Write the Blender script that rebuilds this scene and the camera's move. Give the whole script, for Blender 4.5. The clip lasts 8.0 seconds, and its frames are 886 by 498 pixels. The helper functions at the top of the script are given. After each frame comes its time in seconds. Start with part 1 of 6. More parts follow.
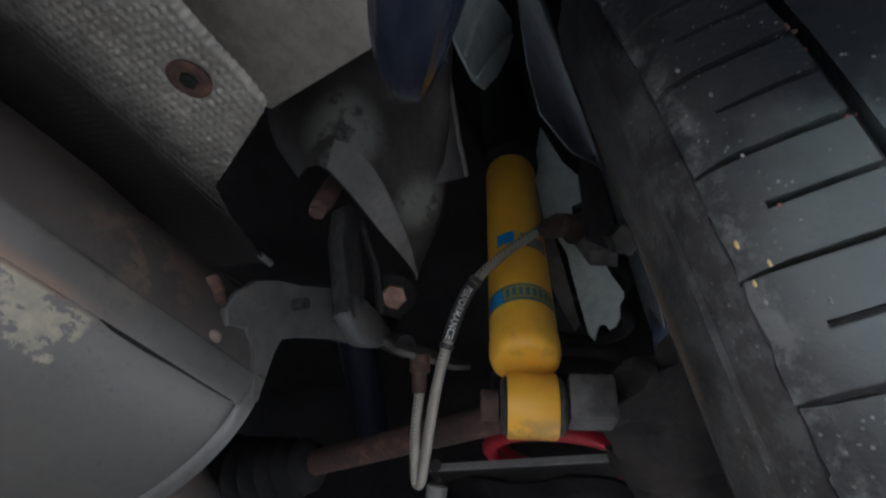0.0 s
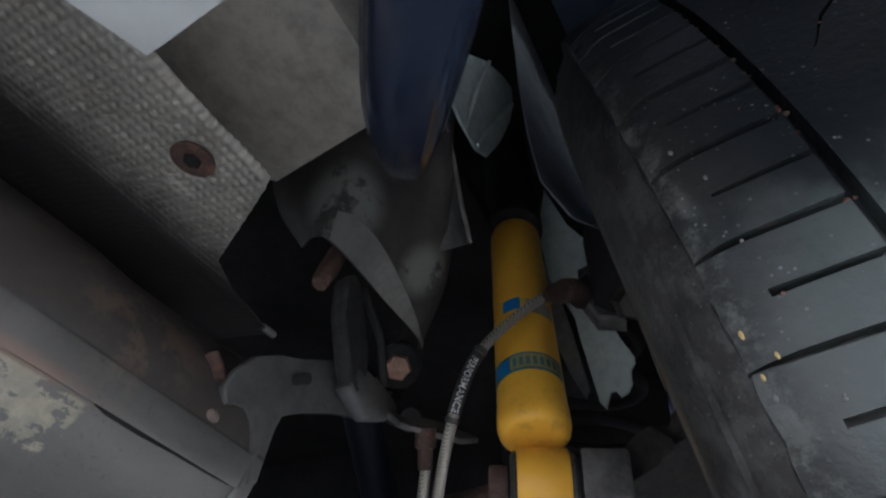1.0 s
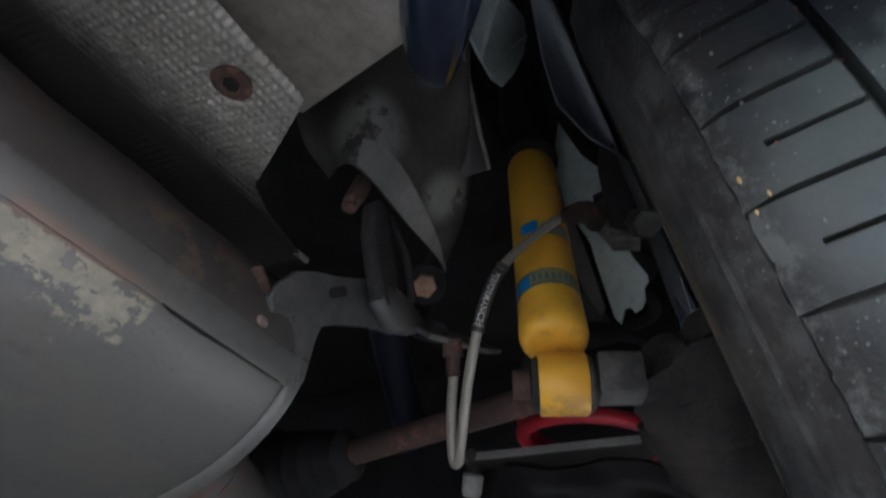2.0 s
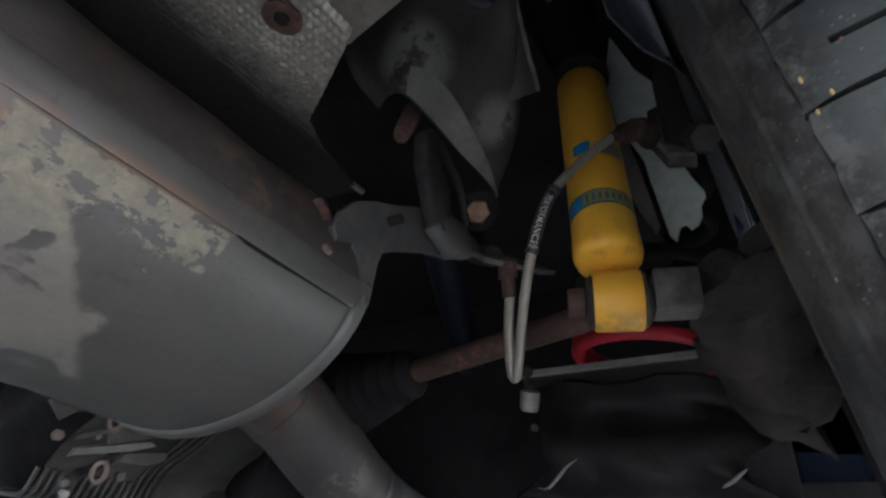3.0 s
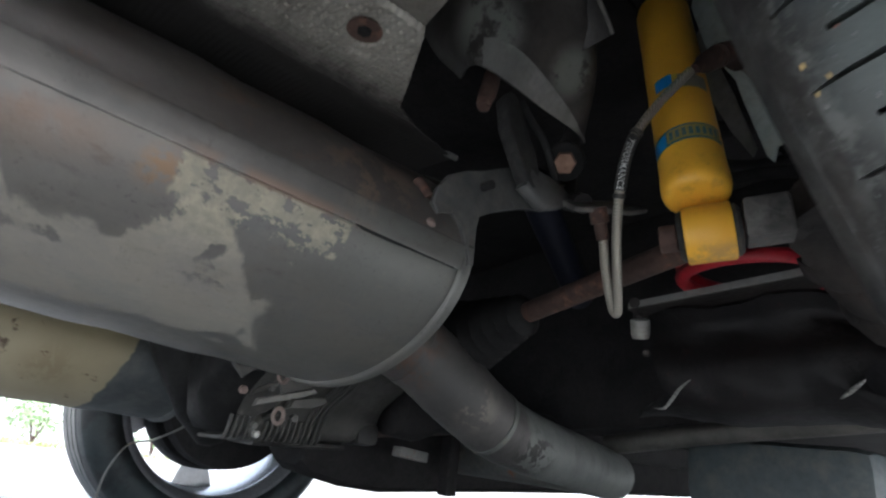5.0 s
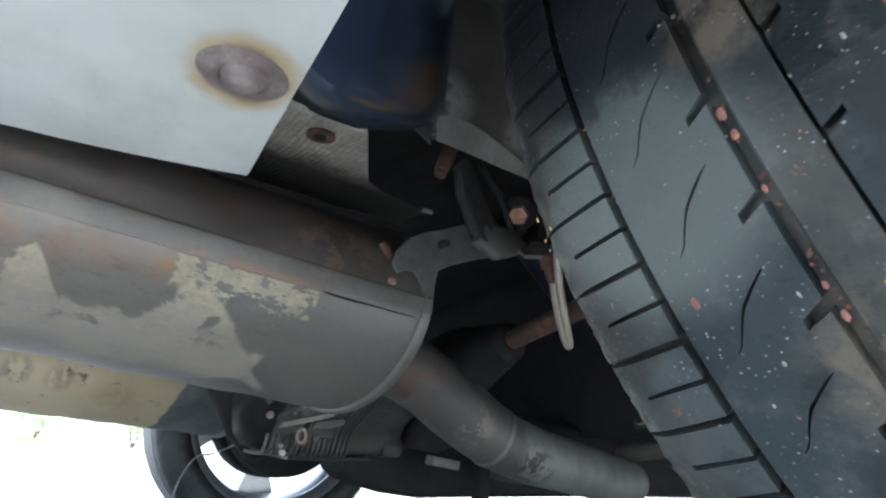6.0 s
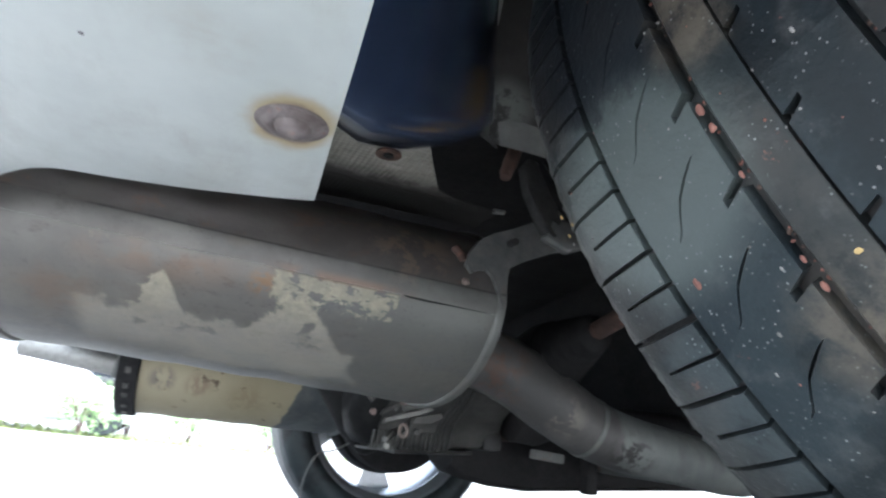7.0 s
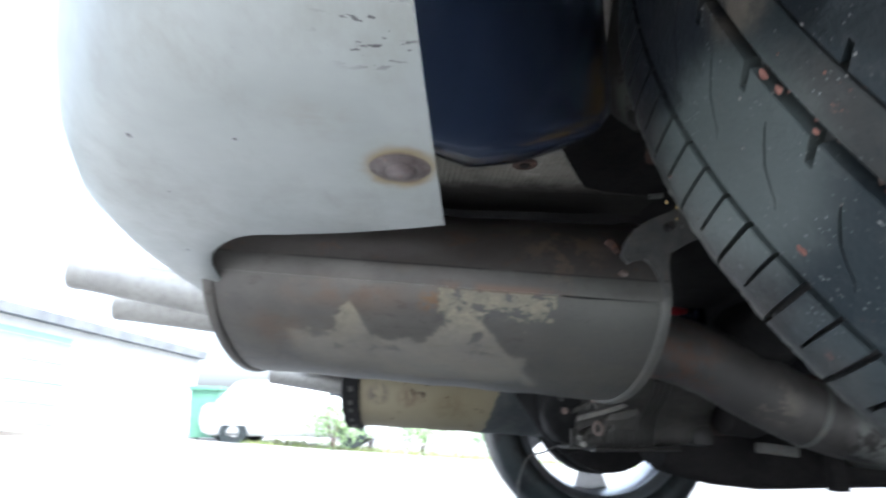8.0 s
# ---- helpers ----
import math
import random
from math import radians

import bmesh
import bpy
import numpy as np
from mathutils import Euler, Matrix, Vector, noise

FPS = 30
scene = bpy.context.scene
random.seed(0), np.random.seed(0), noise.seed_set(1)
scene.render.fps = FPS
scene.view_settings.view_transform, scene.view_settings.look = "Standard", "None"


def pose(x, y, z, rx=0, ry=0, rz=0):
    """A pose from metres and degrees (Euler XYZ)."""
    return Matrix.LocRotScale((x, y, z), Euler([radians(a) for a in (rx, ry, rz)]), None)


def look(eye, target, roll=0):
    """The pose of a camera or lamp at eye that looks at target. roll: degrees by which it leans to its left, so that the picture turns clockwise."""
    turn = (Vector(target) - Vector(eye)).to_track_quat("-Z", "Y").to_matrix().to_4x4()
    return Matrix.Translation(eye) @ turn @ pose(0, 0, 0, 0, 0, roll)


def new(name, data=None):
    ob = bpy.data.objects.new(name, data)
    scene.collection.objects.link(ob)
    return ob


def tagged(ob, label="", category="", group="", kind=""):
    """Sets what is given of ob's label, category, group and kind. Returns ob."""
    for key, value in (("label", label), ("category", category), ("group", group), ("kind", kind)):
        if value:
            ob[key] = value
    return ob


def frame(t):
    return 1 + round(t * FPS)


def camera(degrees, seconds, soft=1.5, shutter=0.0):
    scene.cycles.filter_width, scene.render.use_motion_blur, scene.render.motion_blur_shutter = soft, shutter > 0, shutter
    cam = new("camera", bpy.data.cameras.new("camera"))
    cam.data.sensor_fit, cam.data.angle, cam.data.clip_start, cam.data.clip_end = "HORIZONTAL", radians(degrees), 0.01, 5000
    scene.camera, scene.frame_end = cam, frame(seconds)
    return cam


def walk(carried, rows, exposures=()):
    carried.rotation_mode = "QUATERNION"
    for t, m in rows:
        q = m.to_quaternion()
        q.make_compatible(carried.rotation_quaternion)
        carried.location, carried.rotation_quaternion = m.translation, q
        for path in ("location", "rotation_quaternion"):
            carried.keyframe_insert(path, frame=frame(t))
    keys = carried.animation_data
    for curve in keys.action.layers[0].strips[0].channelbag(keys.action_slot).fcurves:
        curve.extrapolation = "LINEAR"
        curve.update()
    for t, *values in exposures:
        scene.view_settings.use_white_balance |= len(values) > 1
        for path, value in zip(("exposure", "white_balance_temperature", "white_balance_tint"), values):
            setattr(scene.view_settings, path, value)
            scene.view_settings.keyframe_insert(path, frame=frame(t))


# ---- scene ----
import functools

cam = camera(76.23, 8.0, soft=2.2, shutter=0.5)
PATH = [
    (0.0, look((-0.0068, 0.2734, 0.2963), (0.7030, 0.7036, 0.8541), 10.36)),
    (0.5, look((-0.0074, 0.2712, 0.3039), (0.6638, 0.7029, 0.9065), 10.56)),
    (1.0, look((-0.0076, 0.2696, 0.3065), (0.6348, 0.6981, 0.9419), 10.84)),
    (1.2, look((-0.0080, 0.2718, 0.3017), (0.6272, 0.6967, 0.9467), 10.59)),
    (2.3, look((-0.0154, 0.2692, 0.2646), (0.6791, 0.7620, 0.7889), 9.52)),
    (2.5, look((-0.0167, 0.2652, 0.2657), (0.6785, 0.7815, 0.7658), 9.75)),
    (3.0, look((-0.0203, 0.2695, 0.2592), (0.6777, 0.8250, 0.7111), 9.37)),
    (3.5, look((-0.0245, 0.2723, 0.2532), (0.6652, 0.8752, 0.6543), 8.87)),
    (4.0, look((-0.0307, 0.2778, 0.2492), (0.6478, 0.9204, 0.6053), 8.13)),
    (4.2, look((-0.0326, 0.2793, 0.2473), (0.6365, 0.9391, 0.5894), 7.80)),
    (5.3, look((-0.0603, 0.1816, 0.2686), (0.5289, 0.9238, 0.5879), 6.20)),
    (5.5, look((-0.0563, 0.1479, 0.2732), (0.5146, 0.9049, 0.5907), 6.09)),
    (5.8, look((-0.0508, 0.0973, 0.2803), (0.4928, 0.8770, 0.5913), 5.63)),
    (6.0, look((-0.0456, 0.0860, 0.2897), (0.4799, 0.8784, 0.5993), 5.51)),
    (6.5, look((-0.0484, 0.0420, 0.2752), (0.4123, 0.8760, 0.5790), 5.26)),
    (7.0, look((-0.0339, 0.0392, 0.2831), (0.3347, 0.9211, 0.5772), 4.29)),
    (7.5, look((-0.0143, 0.0144, 0.2886), (0.2121, 0.9438, 0.5800), 2.91)),
    (8.0, look((0.0000, 0.0000, 0.2800), (0.0401, 0.9575, 0.5657), 1.00)),
]
EXPOSURES = [(0.0, 2.7, 5650, 11), (1.2, 2.76, 5600, 11), (3.0, 2.6, 5750, 11), (4.2, 2.6, 5850, 9), (5.5, 3.0, 5700, 6), (6.5, 3.42, 5600, 5), (7.0, 3.2, 5600, 6), (7.5, 3.1, 5600, 6), (8.0, 2.66, 5650, 7)]
walk(cam, PATH, EXPOSURES)

# ---- sky and sun ----
world = bpy.data.worlds.new("daylight")
scene.world = world
world.use_nodes = True
wn = world.node_tree
sky = wn.nodes.new("ShaderNodeTexSky")
sky.sky_type = "NISHITA"
sky.sun_disc = False
sky.sun_elevation = radians(62)
sky.sun_rotation = radians(143)
sky.air_density, sky.dust_density = 1.0, 6.0
cloud = wn.nodes.new("ShaderNodeHueSaturation")
cloud.inputs["Saturation"].default_value = 0.35
wn.links.new(sky.outputs["Color"], cloud.inputs["Color"])
wn.links.new(cloud.outputs["Color"], wn.nodes["Background"].inputs["Color"])
wn.nodes["Background"].inputs["Strength"].default_value = 0.15
sun_data = bpy.data.lights.new("sun", "SUN")
sun_data.energy, sun_data.angle, sun_data.color = 1.2, radians(25), (1.0, 0.96, 0.91)
sun = new("sun", sun_data)
# thin cloud: a weak wide sun from the near front, the light comes from all round
sun.matrix_world = look((1.3, -1.7, 4.0), (0.0, 0.0, 0.0))


# ---- materials ----
class Nodes:
    """A thin wrapper to write node trees in few words."""

    def __init__(self, name):
        self.m = bpy.data.materials.new(name)
        self.m.use_nodes = True
        self.t = self.m.node_tree
        self.bsdf = self.t.nodes["Principled BSDF"]
        self.where = self.add("ShaderNodeTexCoord").outputs["Object"]

    def add(self, kind, **props):
        n = self.t.nodes.new(kind)
        for k, v in props.items():
            if k == "operation":
                n.operation = v
            elif k == "interpolation_type":
                n.interpolation_type = v
            elif k == "feature":
                n.feature = v
        return n

    def put(self, socket, value):
        if isinstance(value, bpy.types.NodeSocket):
            self.t.links.new(value, socket)
        elif isinstance(value, (tuple, list)) and len(value) == 3 and socket.type == "RGBA":
            socket.default_value = (*value, 1)
        else:
            socket.default_value = value

    def math(self, op, a, b=0.5, c=0.0):
        n = self.add("ShaderNodeMath", operation=op)
        for s, v in zip(n.inputs, (a, b, c)):
            self.put(s, v)
        return n.outputs[0]

    def noise(self, scale, detail=4.0, rough=0.55, stretch=None, where=None):
        n = self.add("ShaderNodeTexNoise")
        src = where or self.where
        if stretch:
            mp = self.add("ShaderNodeMapping")
            mp.inputs["Scale"].default_value = stretch
            self.put(mp.inputs["Vector"], src)
            src = mp.outputs[0]
        self.put(n.inputs["Vector"], src)
        n.inputs["Scale"].default_value, n.inputs["Detail"].default_value, n.inputs["Roughness"].default_value = scale, detail, rough
        return n.outputs["Fac"]

    def cells(self, scale):
        n = self.add("ShaderNodeTexVoronoi")
        self.put(n.inputs["Vector"], self.where)
        n.inputs["Scale"].default_value = scale
        return n.outputs["Distance"]

    def step(self, value, lo, hi, a=0.0, b=1.0):
        n = self.add("ShaderNodeMapRange", interpolation_type="SMOOTHSTEP")
        for s, v in zip(n.inputs, (value, lo, hi, a, b)):
            self.put(s, v)
        return n.outputs[0]

    def mix(self, fac, a, b):
        n = self.add("ShaderNodeMix")
        n.data_type = "RGBA"
        self.put(n.inputs[0], fac)
        self.put(n.inputs[6], a)
        self.put(n.inputs[7], b)
        return n.outputs[2]

    def xyz(self):
        n = self.add("ShaderNodeSeparateXYZ")
        self.put(n.inputs[0], self.where)
        return n.outputs

    def near(self, place, inner, outer):
        """1 near a place, 0 past outer metres from it."""
        n = self.add("ShaderNodeVectorMath", operation="DISTANCE")
        self.put(n.inputs[0], self.where)
        n.inputs[1].default_value = place
        return self.step(n.outputs["Value"], inner, outer, 1.0, 0.0)

    def done(self, color, rough=0.6, metal=0.0, bump=None, bump_strength=0.3, distance=0.002, **more):
        self.put(self.bsdf.inputs["Base Color"], color)
        self.put(self.bsdf.inputs["Roughness"], rough)
        self.put(self.bsdf.inputs["Metallic"], metal)
        for k, v in more.items():
            self.put(self.bsdf.inputs[k.replace("_", " ")], v)
        if bump is not None:
            b = self.add("ShaderNodeBump")
            b.inputs["Strength"].default_value, b.inputs["Distance"].default_value = bump_strength, distance
            self.put(b.inputs["Height"], bump)
            self.put(self.bsdf.inputs["Normal"], b.outputs[0])
        return self.m


def worn(name, c1, c2, rough=0.6, metal=0.0, s1=9.0, s2=90.0, bump=0.3, rust=0.0, dust=0.0,
         rust_colour=(0.13, 0.055, 0.03), dust_colour=(0.25, 0.22, 0.17)):
    """Two tones in large blotches, fine grain, rust blooms and a film of road dust."""
    n = Nodes(name)
    big, fine, mid = n.noise(s1, 5), n.noise(s2, 6, 0.65), n.noise(s1 * 4.3, 6, 0.7)
    col = n.mix(n.step(big, 0.35, 0.65), c1, c2)
    col = n.mix(n.math("MULTIPLY", n.step(fine, 0.4, 0.75), 0.35), col, tuple(0.45 * v for v in c1))
    r = n.math("ADD", n.math("MULTIPLY", fine, 0.25), rough - 0.12)
    if dust:
        col = n.mix(n.math("MULTIPLY", n.step(mid, 0.42, 0.7), dust), col, dust_colour)
    if rust:
        mask = n.step(n.math("ADD", n.math("MULTIPLY", mid, 0.6), n.math("MULTIPLY", big, 0.4)), 0.62 - 0.3 * rust, 0.72 - 0.3 * rust)
        col = n.mix(mask, col, n.mix(n.step(fine, 0.35, 0.6), rust_colour, tuple(1.9 * v for v in rust_colour)))
        r = n.math("MAXIMUM", r, n.math("MULTIPLY", mask, 0.85))
        metal = n.math("MULTIPLY", n.math("SUBTRACT", 1.0, mask), metal)
    return n.done(col, r, metal, n.math("ADD", fine, n.math("MULTIPLY", mid, 0.7)), bump)


def silencer_steel():
    """Aluminised sheet: blue-grey bare metal, brown heat bloom, and olive-pale flaking primer in ragged islands below the seam."""
    n = Nodes("aluminised_silencer_steel")
    x, y, z = n.xyz()
    big, mid, fine = n.noise(7, 5), n.noise(26, 6, 0.6), n.noise(140, 5, 0.65)
    streak = n.noise(30, 4, 0.6, (0.15, 1, 1))
    # degrees round the oval, 0 at the seam's upper edge and growing downwards
    drop = n.math("MULTIPLY_ADD", n.math("SUBTRACT", 0.255, x), 0.046, 0.415)
    tall = n.math("MULTIPLY_ADD", n.math("SUBTRACT", 0.255, x), -0.02442, 0.111)
    down = n.math("DIVIDE", n.math("SUBTRACT", drop, z), tall)
    aside = n.math("DIVIDE", n.math("SUBTRACT", 0.75, y), 0.197)
    w = n.math("MULTIPLY", n.math("ARCTAN2", down, aside), 57.2958)

    def span(v, lo, hi, soft_lo, soft_hi):
        return n.math("MULTIPLY", n.step(v, lo - soft_lo, lo + soft_lo), n.step(v, hi - soft_hi, hi + soft_hi, 1, 0))

    def both(*masks):
        return functools.reduce(lambda a, b: n.math("MULTIPLY", a, b), masks)

    col = n.mix(n.step(big, 0.35, 0.65), (0.112, 0.105, 0.098), (0.155, 0.144, 0.132))
    col = n.mix(n.math("MULTIPLY", n.step(streak, 0.45, 0.75), 0.25), col, (0.085, 0.080, 0.076))
    col = n.mix(n.math("MULTIPLY", n.step(n.noise(16, 6, 0.7, (0.6, 1, 1)), 0.52, 0.66), 0.4), col, (0.130, 0.106, 0.082))
    col = n.mix(n.math("MULTIPLY", n.step(n.noise(11, 5, 0.7, (0.5, 1, 1.2)), 0.34, 0.48, 1, 0), 0.4), col, (0.094, 0.104, 0.104))
    col = n.mix(n.math("MULTIPLY", n.step(n.noise(70, 6, 0.75, (0.4, 1, 1)), 0.56, 0.70), 0.5), col, (0.066, 0.060, 0.056))
    col = n.mix(n.math("MULTIPLY", n.step(n.math("MULTIPLY_ADD", mid, 0.12, x), 0.10, 0.24), 0.45), col, (0.126, 0.134, 0.122))
    col = n.mix(both(n.step(w, 22.0, 46.0), n.step(n.noise(21, 5, 0.7), 0.34, 0.62), 0.55), col, (0.168, 0.152, 0.125))
    speck = n.step(n.noise(210, 5, 0.8), 0.56, 0.66)
    col = n.mix(both(speck, n.step(n.noise(19, 4, 0.65), 0.38, 0.60), 0.45), col, (0.048, 0.043, 0.040))
    col = n.mix(both(n.step(n.noise(150, 6, 0.8, (0.5, 1, 1)), 0.57, 0.68), n.step(n.noise(15, 4, 0.65), 0.42, 0.62), 0.5), col, (0.185, 0.165, 0.135))
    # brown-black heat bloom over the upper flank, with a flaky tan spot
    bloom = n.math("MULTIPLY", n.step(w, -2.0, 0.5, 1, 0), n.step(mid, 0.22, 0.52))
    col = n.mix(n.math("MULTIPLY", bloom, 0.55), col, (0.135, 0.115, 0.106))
    grime = n.math("MULTIPLY", span(w, 0.0, 10.0, 1.0, 0.5), n.step(n.noise(20, 5, 0.65, (0.5, 1, 1)), 0.38, 0.62))
    col = n.mix(n.math("MULTIPLY", grime, 0.45), col, (0.075, 0.068, 0.064))
    sooty = both(n.step(w, -3.0, 0.0, 1, 0), n.step(n.noise(13, 6, 0.7, (0.6, 1, 1)), 0.36, 0.60))
    col = n.mix(n.math("MULTIPLY", sooty, 0.55), col, (0.076, 0.067, 0.062))
    col = n.mix(both(n.step(w, -3.0, 0.0, 1, 0), n.step(n.noise(34, 6, 0.72), 0.55, 0.66), 0.55), col, (0.155, 0.098, 0.070))
    flaky = both(n.near((0.150, 0.565, 0.458), 0.02, 0.06), n.step(n.noise(42, 6, 0.7), 0.47, 0.58))
    col = n.mix(n.math("MULTIPLY", flaky, 0.75), col, (0.23, 0.165, 0.125))
    ledge = both(span(w, -1.3, 0.0, 0.5, 0.3), n.step(n.noise(18, 4, 0.6, (0.5, 1, 1)), 0.30, 0.50))
    col = n.mix(n.math("MULTIPLY", ledge, 0.75), col, (0.035, 0.031, 0.030))
    # rust-orange stains just under the seam and along its lower edge
    orange = both(span(w, 13.0, 22.0, 8.0, 9.0), span(x, -0.13, -0.02, 0.05, 0.03), n.step(n.noise(24, 5, 0.65), 0.34, 0.58))
    col = n.mix(n.math("MULTIPLY", orange, 0.7), col, (0.175, 0.108, 0.070))
    orange = both(n.near((-0.150, 0.605, 0.372), 0.012, 0.045), n.step(n.noise(30, 5, 0.65), 0.36, 0.58))
    col = n.mix(n.math("MULTIPLY", orange, 0.55), col, (0.165, 0.115, 0.082))
    brown = both(span(w, 8.0, 11.6, 2.0, 1.0), span(x, 0.02, 0.15, 0.02, 0.02), n.step(mid, 0.35, 0.55))
    col = n.mix(n.math("MULTIPLY", brown, 0.7), col, (0.165, 0.105, 0.075))
    col = n.mix(both(n.near((0.012, 0.563, 0.392), 0.004, 0.020), n.step(fine, 0.35, 0.6), 0.7), col, (0.20, 0.115, 0.055))
    # flaking primer: a chipped block under the seam, a broad band below it, a pointed spur
    rag = n.math("SUBTRACT", n.noise(48, 6, 0.68), 0.5)
    chip = n.math("SUBTRACT", n.noise(105, 5, 0.66), 0.5)
    wr = n.math("ADD", w, n.math("MULTIPLY_ADD", rag, 22.0, n.math("MULTIPLY", chip, 16.0)))
    xr = n.math("ADD", x, n.math("MULTIPLY_ADD", chip, 0.016, n.math("MULTIPLY", rag, 0.018)))
    holes = n.step(n.noise(88, 5, 0.62, (0.7, 1, 1.2)), 0.465, 0.500)
    bare = n.step(n.noise(30, 4, 0.6, (1.0, 1, 0.8)), 0.40, 0.43)
    block = both(n.step(w, 10.6, 11.6), n.step(wr, 24.5, 26.5, 1, 0), span(xr, 0.020, 0.140, 0.002, 0.002), holes)
    shoulder = both(n.step(wr, 22.0, 24.0), n.step(wr, 70.0, 74.0, 1, 0),
                    n.step(n.math("SUBTRACT", xr, n.math("MULTIPLY", n.math("SUBTRACT", w, 30.0), 0.0018)), 0.066, 0.072, 1, 0), n.step(n.math("MULTIPLY_ADD", wr, 0.0018, xr), 0.077, 0.083), bare)
    low = both(n.step(wr, 39.0, 44.0), n.step(wr, 60.0, 74.0, 1, 0), span(xr, -0.135, 0.066, 0.007, 0.003), n.step(n.noise(36, 5, 0.65), 0.35, 0.40))
    low_right = both(n.step(wr, 46.0, 48.0), n.step(wr, 66.0, 70.0, 1, 0), span(xr, 0.05, 0.118, 0.003, 0.003))
    point = n.math("MULTIPLY", n.math("ABSOLUTE", n.math("ADD", xr, 0.072)), 900.0)
    spur = both(n.step(n.math("SUBTRACT", wr, point), 19.0, 21.5), n.step(wr, 44.0, 46.0, 1, 0), n.step(x, -0.12, -0.118))
    paint = functools.reduce(lambda a, b: n.math("MAXIMUM", a, b), (block, shoulder, low, low_right, spur))
    primer = n.mix(n.step(fine, 0.35, 0.7), (0.228, 0.209, 0.152), (0.305, 0.277, 0.202))
    primer = n.mix(n.math("MULTIPLY", n.step(mid, 0.5, 0.7), 0.45), primer, (0.20, 0.178, 0.135))
    fade = n.math("MULTIPLY", n.step(w, 22.0, 44.0, 0.88, 0.24), n.step(n.noise(120, 6, 0.8), 0.30, 0.62, 0.55, 1.0))
    col = n.mix(n.math("MULTIPLY", paint, fade), col, primer)
    rough = n.math("ADD", n.math("MULTIPLY", paint, 0.25), n.math("ADD", 0.36, n.math("MULTIPLY", fine, 0.22)))
    metal = n.math("MULTIPLY", n.math("SUBTRACT", 1.0, paint), 0.55)
    high = n.math("ADD", n.math("MULTIPLY", paint, 0.6), n.math("MULTIPLY", fine, 0.5))
    return n.done(col, rough, metal, high, 0.35, 0.0012)


def far_silencer_steel():
    n = Nodes("ochre_primer_silencer")
    x, y, z = n.xyz()
    mid, fine, big = n.noise(18, 6, 0.65), n.noise(110, 5), n.noise(6, 3)
    edge = n.math("ADD", x, n.math("ADD", n.math("MULTIPLY", n.math("SUBTRACT", mid, 0.5), 0.03), n.math("MULTIPLY", z, -0.33)))
    bare = n.step(edge, 0.060, 0.064)
    col = n.mix(n.step(big, 0.3, 0.7), (0.29, 0.245, 0.15), (0.36, 0.31, 0.205))
    col = n.mix(n.step(mid, 0.62, 0.68), col, (0.09, 0.06, 0.035))
    col = n.mix(n.step(n.noise(55, 4, 0.7, (0.6, 1, 1)), 0.66, 0.69), col, (0.11, 0.07, 0.04))
    for place, inner, outer, tone in (((-0.078, 1.20, 0.325), 0.014, 0.030, (0.10, 0.085, 0.09)), ((-0.015, 1.20, 0.318), 0.010, 0.032, (0.17, 0.11, 0.075)), ((0.075, 1.21, 0.30), 0.01, 0.05, (0.22, 0.17, 0.10))):
        spot = n.math("MULTIPLY", n.near(place, inner, outer), n.step(n.noise(45, 5, 0.7, (1.6, 1, 0.6)), 0.38, 0.52))
        col = n.mix(n.math("MULTIPLY", spot, 0.6), col, tone)
    col = n.mix(bare, col, n.mix(n.step(mid, 0.4, 0.65), (0.075, 0.082, 0.084), (0.12, 0.125, 0.12)))
    return n.done(col, n.math("ADD", 0.5, n.math("MULTIPLY", fine, 0.25)), n.math("MULTIPLY", bare, 0.3), fine, 0.3)


